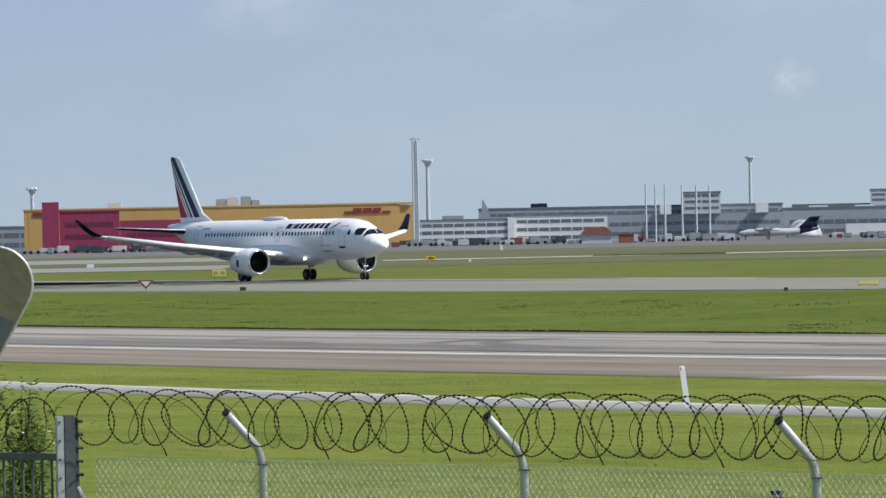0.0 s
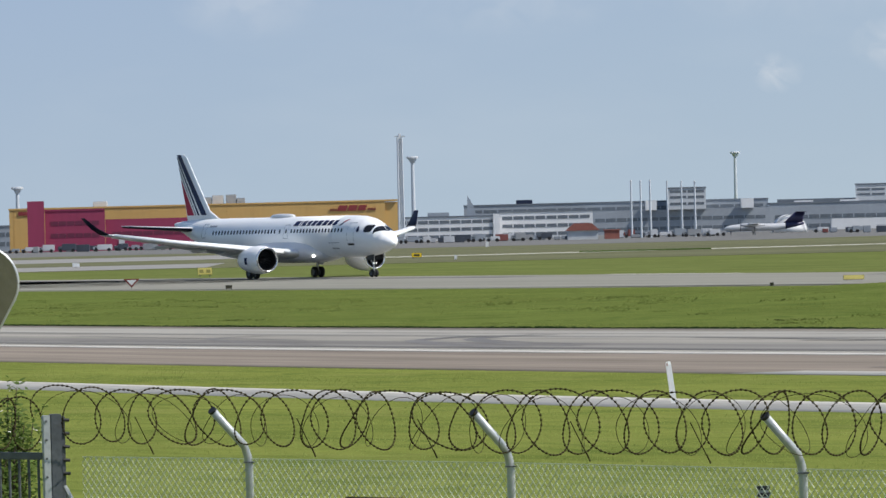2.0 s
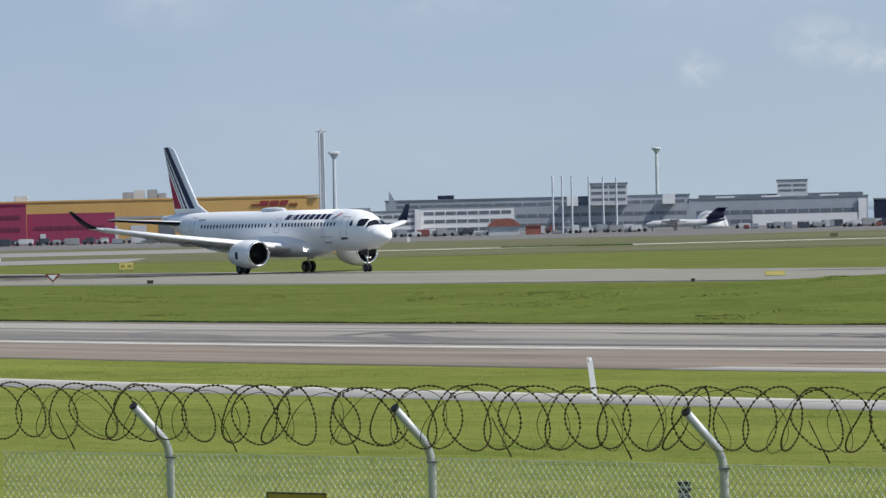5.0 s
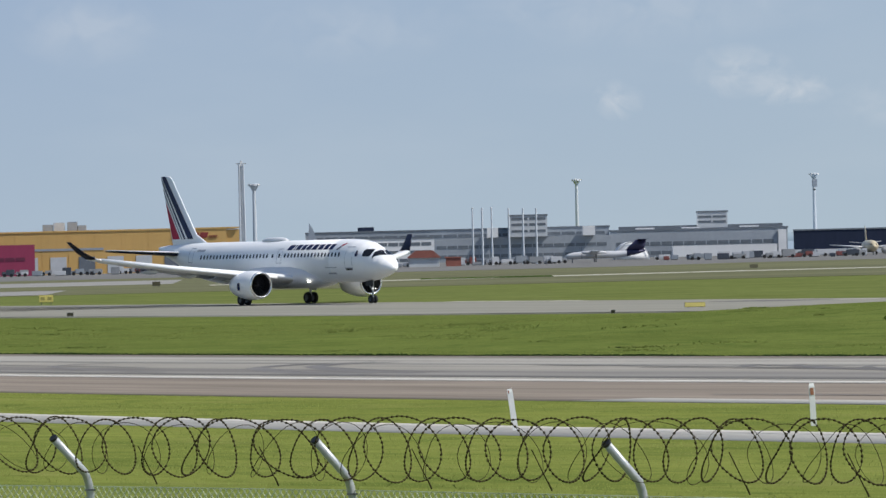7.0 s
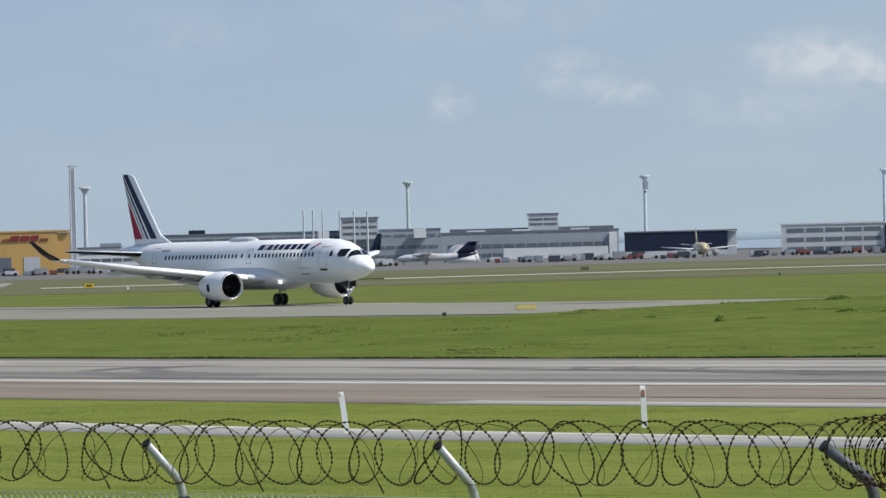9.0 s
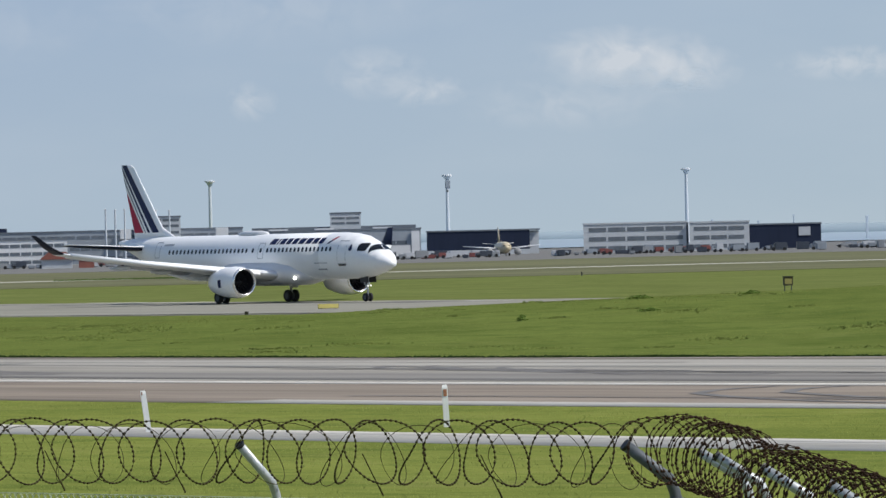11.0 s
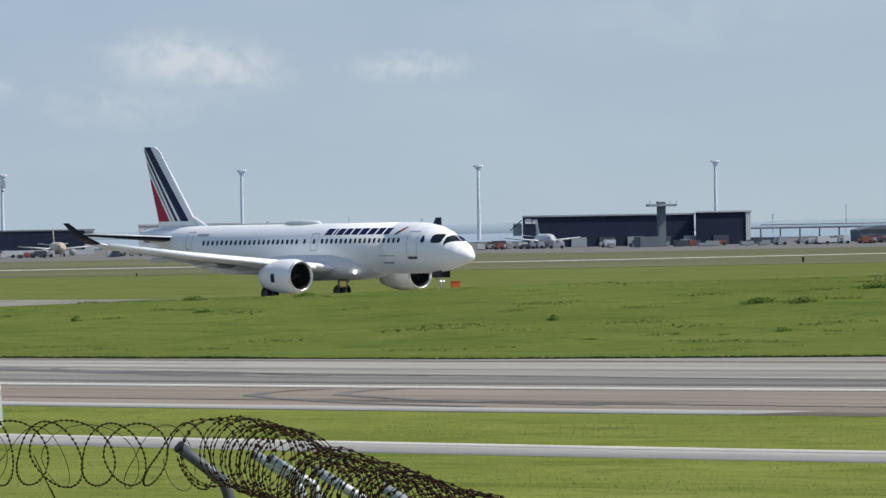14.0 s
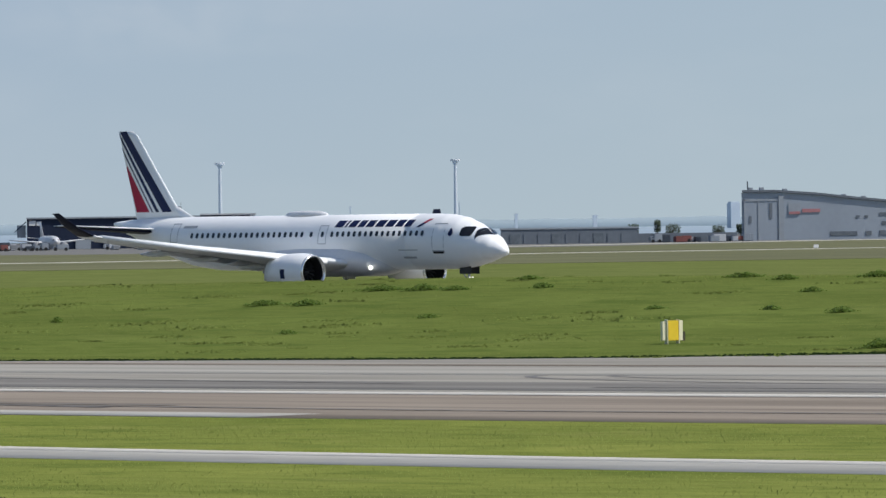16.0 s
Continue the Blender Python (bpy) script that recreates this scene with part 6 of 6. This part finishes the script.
part("door_mark", boxed(344.6, 345.1, 1299.7, 1299.79, 4.0, 5.4), ROOFGREY, b)
part("door_gap", boxed(346.4, 346.7, 1299.7, 1299.79, 0.1, 8.2), GREYCLAD, b)
part("corner_frame", boxed(350.6, 351.6, 1299.75, 1299.97, 0.1, 9.3), GREYCLAD, b)
part("sign_panel", boxed(352.6, 355.0, 1299.85, 1299.97, 5.6, 7.8), GREYCLAD, b)
part("sign_bar", boxed(355.4, 359.0, 1299.85, 1299.97, 6.0, 6.7), MUTEDRED, b, "muted red sign bar")
part("sign_bar", boxed(352.7, 354.9, 1299.75, 1299.84, 5.7, 6.2), MUTEDRED, b)
for x, z, w, h in ((361, 1.4, 5.5, 0.8), (368.2, 1.4, 1.2, 0.8), (371, 1.4, 8, 0.9), (371.5, 3.4, 8, 0.7), (371, 5.2, 6, 0.6), (368, 4.8, 0.7, 0.5), (366.3, 4.8, 0.7, 0.5), (383, 3.4, 9, 0.7)):
    part("window", boxed(x, x + w, 1299.9, 1299.98, z, z + h), WINDOWBAND, b)
for x, z in ((346, 10.4), (348.3, 10.4), (353.0, 10.1), (365, 8.9), (369, 8.5)):
    part("roof_vent", boxed(x, x + 0.8, 1305, 1306, z - 0.3, z + 0.6, 0.05), GREYCLAD, b)
part("mast", tube(bmesh.new(), [(345.5, 1304, 10.2), (345.5, 1304, 12.2)], 0.12, 8), GALVD, b)

# ---------- masts and lamps ----------
def apron_lamp(x, y, top):
    p = empty("apron_floodlight", pose(x, y, 0), "tall grey apron floodlight mast with a crown head", "lamp mast", "apron floodlights")
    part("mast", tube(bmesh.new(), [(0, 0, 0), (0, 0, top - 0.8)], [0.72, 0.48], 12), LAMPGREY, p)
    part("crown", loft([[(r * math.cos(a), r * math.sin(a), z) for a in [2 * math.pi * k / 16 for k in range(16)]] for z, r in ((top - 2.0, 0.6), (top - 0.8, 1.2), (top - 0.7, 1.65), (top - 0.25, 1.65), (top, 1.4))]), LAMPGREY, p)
    for k in range(8):
        a = 2 * math.pi * k / 8
        part("floodlight", boxed(-0.35, 0.35, -0.2, 0.2, top - 0.55, top - 0.1, 0, pose(1.6 * math.cos(a), 1.6 * math.sin(a), 0, 0, 0, math.degrees(a) + 90)), WHITEWALL, p)
    return p


for x, y, top in ((-118.8, 2000, 17.4), (-4.0, 2000, 23.4), (107.5, 2400, 26.0), (190.4, 2400, 26.1), (274.4, 2400, 26.4), (358.2, 2400, 26.8), (443.0, 2400, 27.2), (528.3, 2400, 27.6)):
    apron_lamp(x, y, top)
b = empty("antenna_cluster", pose(190.4, 2398, 0), "cluster of dishes fixed to a lamp mast", "antenna")
part("dish_box", boxed(-0.9, 0.9, -1.2, -0.7, 21.2, 24.0, 0.2), GREYCLAD, b)
part("bracket", boxed(-0.3, 0.3, -0.9, 1.4, 20.0, 20.6), GALVD, b)
b = empty("lattice_mast", pose(-5.5, 1450, 0), "slim steel lattice mast with a cross arm", "mast")
for x, y in ((-0.55, -0.5), (0.55, -0.5), (0, 0.5)):
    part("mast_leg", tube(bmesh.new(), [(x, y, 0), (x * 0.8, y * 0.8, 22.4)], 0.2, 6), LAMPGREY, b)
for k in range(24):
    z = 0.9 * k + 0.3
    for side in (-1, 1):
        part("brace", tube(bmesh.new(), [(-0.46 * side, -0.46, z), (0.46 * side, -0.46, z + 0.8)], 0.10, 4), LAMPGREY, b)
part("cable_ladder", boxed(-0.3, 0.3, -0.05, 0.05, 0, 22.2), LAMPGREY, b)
part("cross_arm", boxed(-1.1, 1.1, -0.1, 0.1, 22.5, 22.7), GALV, b)
part("top_lamp", boxed(-0.25, 0.25, -0.25, 0.25, 22.0, 23.2, 0.05), WHITEWALL, b)
for x, top in ((42.9, 12.0), (44.9, 11.9), (46.9, 12.0), (50.5, 11.7), (53.5, 11.6), (56.3, 11.5)):
    p = empty("flag_pole", pose(x, 1450, 0), "bare pale grey flag pole", "flag pole", "row of flag poles")
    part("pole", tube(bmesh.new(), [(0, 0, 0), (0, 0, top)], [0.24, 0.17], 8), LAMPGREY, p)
    part("cap", tube(bmesh.new(), [(0, 0, top), (0, 0, top + 0.15)], 0.2, 8), WHITEWALL, p)
b = empty("red_kiosk", Matrix(), "small brick-red booth on the apron edge", "booth")
part("wall_shell", boxed(36.3, 39.4, 1418, 1421, 0, 1.8, 0.03), BRICKRED, b)
part("roof", boxed(36.1, 39.6, 1417.8, 1421.2, 1.8, 2.0), BRICKRED, b)
b = empty("red_tent", Matrix(), "low hut with a faded red pitched roof", "hut")
part("wall_shell", boxed(28.8, 35.1, 1424, 1430, 0, 2.0), CONCRETE, b)
part("roof", loft([[(28.4, y, 1.9), (35.5, y, 1.9), (33.8, y, 3.4), (30.2, y, 3.4)] for y in (1423.6, 1430.4)]), BRICKRED, b)

# ---------- parked aircraft ----------
def parked_turboprop():
    p = empty("parked_turboprop", pose(62.2, 1450, 0), "parked white turboprop with an indigo tail", "aircraft")
    body = [(0, 1.35, 0.1, 0.1), (0.6, 1.38, 0.45, 0.4), (1.8, 1.45, 0.75, 0.68), (4, 1.5, 0.8, 0.75), (11, 1.5, 0.8, 0.75), (14, 1.75, 0.6, 0.55), (17, 2.2, 0.2, 0.2)]
    part("fuselage", loft([[(x, w * math.cos(a), zc + 0.1 + h * math.sin(a)) for a in [2 * math.pi * k / 16 for k in range(16)]] for x, zc, w, h in body]), VANWHITE, p, smooth=True)
    part("tail_band", loft([[(x, (w + 0.03) * math.cos(a), zc + 0.1 + (h + 0.03) * math.sin(a)) for a in [2 * math.pi * k / 16 for k in range(16)]] for x, zc, w, h in ((13.0, 1.67, 0.69, 0.64), (15.4, 1.95, 0.46, 0.41), (16.9, 2.19, 0.22, 0.22))]), PURPLE, p, "indigo tail band", True)
    part("fin", aerofoil([((12.6, 0, 2.4), (16.6, 0, 2.4), 0.4, (0, 1, 0)), ((15.0, 0, 4.6), (17.2, 0, 4.6), 0.25, (0, 1, 0))]), PURPLE, p, "indigo tail fin", True)
    part("tailplane", boxed(15.3, 17.4, -3.0, 3.0, 4.6, 4.72, 0.03), PURPLE, p)
    part("wing", boxed(5.0, 7.2, -12, 12, 2.35, 2.48, 0.05), VANWHITE, p)
    for y in (-4, 4):
        eng = part("engine", loft([[(x, y + r * math.cos(a), 2.1 + r * math.sin(a)) for a in [2 * math.pi * k / 12 for k in range(12)]] for x, r in ((3.4, 0.1), (3.7, 0.32), (5.5, 0.42), (8.5, 0.25))]), VANWHITE, p, smooth=True)
        part("propeller", boxed(3.3, 3.4, y - 0.12, y + 0.08, 0.8, 3.4), VANDARK, eng)
        part("gear_leg", boxed(6.2, 6.5, y - 0.1, y + 0.1, 0, 2.3), GALVD, p)
    part("nose_gear", boxed(1.4, 1.6, -0.08, 0.08, 0, 1.2), GALVD, p)


parked_turboprop()


def parked_jet(x, y, fin_mat, body_mat, k, label):
    """A jet seen nose-on."""
    p = empty("parked_jet", pose(x, y, 0) @ Matrix.Scale(k, 4), label, "aircraft")
    part("fuselage", loft([[(r * math.cos(a), q, 2.2 + r * math.sin(a)) for a in [2 * math.pi * i / 20 for i in range(20)]] for q, r in ((-12, 0.1), (-11.4, 0.7), (-9.5, 1.35), (-6, 1.55), (8, 1.55), (13, 0.7), (15, 0.2))]), body_mat, p, smooth=True)
    part("cockpit_glass", boxed(-0.8, 0.8, -11.3, -10.9, 2.55, 2.85, 0.03), DARKGLASS, p)
    for s in (-1, 1):
        part("wing", aerofoil([((1.2 * s, -2.5, 1.9), (1.2 * s, 3.0, 1.85), 0.7, (0, 0, 1)), ((9.8 * s, 3.5, 2.75), (9.8 * s, 5.0, 2.75), 0.2, (0, 0, 1))]), VANWHITE, p, smooth=True)
        part("engine", loft([[(3.6 * s + r * math.cos(a), q, 1.15 + r * math.sin(a)) for a in [2 * math.pi * i / 16 for i in range(16)]] for q, r in ((-3.4, 0.75), (-3.2, 0.88), (-1.5, 0.9), (0.5, 0.6))]), VANGREY, p, smooth=True)
        part("tailplane", aerofoil([((0.4 * s, 11.2, 3.0), (0.4 * s, 13.8, 3.0), 0.3, (0, 0, 1)), ((4.0 * s, 13.0, 3.4), (4.0 * s, 14.4, 3.4), 0.12, (0, 0, 1))]), VANWHITE, p)
        part("main_wheel", tube(bmesh.new(), [(1.7 * s - 0.2, 1, 0.45), (1.7 * s + 0.2, 1, 0.45)], 0.45, 14), TYRE, p)
    part("fin", aerofoil([((0, 9.0, 3.4), (0, 14.0, 3.4), 0.4, (1, 0, 0)), ((0, 13.0, 7.4), (0, 15.2, 7.4), 0.2, (1, 0, 0))]), fin_mat, p, smooth=True)
    part("nose_leg", boxed(-0.12, 0.12, -8.6, -8.4, 0, 1.0), GALVD, p)


parked_jet(130.9, 1500, GOLD, GOLD, 0.86, "parked yellow-nosed jet facing the field")
parked_jet(238.5, 1500, VANWHITE, VANWHITE, 0.86, "parked white jet facing the field")

# ---------- apron vehicles and cargo ----------
def van(x, y, w, h, material, label):
    p = empty("apron_vehicle", pose(x, y, 0), label, "vehicle", "apron vehicles")
    part("body", boxed(-w / 2, w / 2, -1, 1, 0.35, h, 0.12), material, p)
    cab = part("cab", boxed(-w / 2 - 0.9, -w / 2 + 0.05, -0.95, 0.95, 0.35, h * 0.72, 0.15), material, p)
    part("side_window", boxed(-w / 2 - 0.6, -w / 2 - 0.1, -0.98, -0.955, h * 0.48, h * 0.66), WINDOWBAND, cab)
    for q in (-w / 2 - 0.3, w / 2 - 0.6):
        part("wheel", tube(bmesh.new(), [(q, -1.02, 0.38), (q, -0.8, 0.38)], 0.38, 12), TYRE, p)


def container(x, y, w, h, material, label):
    p = empty("cargo_container", pose(x, y, 0), label, "container", "apron containers")
    shell = part("shell", boxed(-w / 2, w / 2, -1.1, 1.1, 0.15, h, 0.04), material, p)
    for k in range(4):
        q = -w / 2 + w * (k + 0.5) / 4
        part("rib", boxed(q - 0.05, q + 0.05, -1.14, -1.105, 0.25, h - 0.1), material, shell)
    part("base", boxed(-w / 2 + 0.1, w / 2 - 0.1, -0.9, 0.9, 0, 0.15), VANDARK, p)


rng = random.Random(4)
PAINTS = [(VANWHITE, "white"), (VANGREY, "grey"), (VANWHITE, "white"), (VANGREY, "grey"), (VANDARK, "dark"), (GREYCLAD, "slate grey"), (GREYCLAD, "slate grey"), (VANDARK, "dark"), (VANRED, "red")]
for x0, x1, n, y0, y1 in ((-86, -8, 36, 1425, 1455), (-8, 36, 26, 1420, 1470), (40, 62, 14, 1425, 1470), (84, 128, 32, 1430, 1500), (134, 196, 34, 1420, 1480), (205, 236, 34, 1450, 1540), (246, 300, 30, 1440, 1500), (296, 330, 34, 1440, 1530), (362, 384, 16, 1440, 1450)):
    for k in range(n):
        x, y = x0 + (x1 - x0) * (k + rng.random()) / n, rng.uniform(y0, y1)
        m, word = PAINTS[rng.randrange(9)]
        if rng.random() < 0.5:
            van(x, y, rng.uniform(1.5, 3.0), rng.uniform(1.0, 1.9), m, f"{word} service van parked on the apron")
        else:
            container(x, y, rng.uniform(1.0, 3.0), rng.uniform(0.7, 1.7), m, f"{word} cargo container standing on the apron")

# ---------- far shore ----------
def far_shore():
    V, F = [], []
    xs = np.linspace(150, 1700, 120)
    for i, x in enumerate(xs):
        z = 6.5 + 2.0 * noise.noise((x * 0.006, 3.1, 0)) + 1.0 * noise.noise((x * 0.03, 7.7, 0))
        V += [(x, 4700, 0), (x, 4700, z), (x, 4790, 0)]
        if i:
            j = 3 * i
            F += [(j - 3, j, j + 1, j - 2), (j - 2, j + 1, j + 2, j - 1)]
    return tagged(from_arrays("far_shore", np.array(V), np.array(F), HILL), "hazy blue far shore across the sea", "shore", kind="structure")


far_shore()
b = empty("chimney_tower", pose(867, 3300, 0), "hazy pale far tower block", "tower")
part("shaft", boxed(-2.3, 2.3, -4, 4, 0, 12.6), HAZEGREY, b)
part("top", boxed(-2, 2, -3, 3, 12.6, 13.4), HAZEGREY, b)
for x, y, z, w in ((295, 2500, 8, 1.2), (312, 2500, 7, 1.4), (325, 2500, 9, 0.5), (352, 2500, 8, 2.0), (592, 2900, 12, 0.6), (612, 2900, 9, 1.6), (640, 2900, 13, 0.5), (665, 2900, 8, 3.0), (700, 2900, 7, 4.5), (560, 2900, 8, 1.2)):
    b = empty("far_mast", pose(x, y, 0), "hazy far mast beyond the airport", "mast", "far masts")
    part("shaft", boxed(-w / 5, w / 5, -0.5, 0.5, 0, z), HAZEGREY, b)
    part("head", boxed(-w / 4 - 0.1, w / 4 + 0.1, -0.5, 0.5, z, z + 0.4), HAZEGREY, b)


motions()
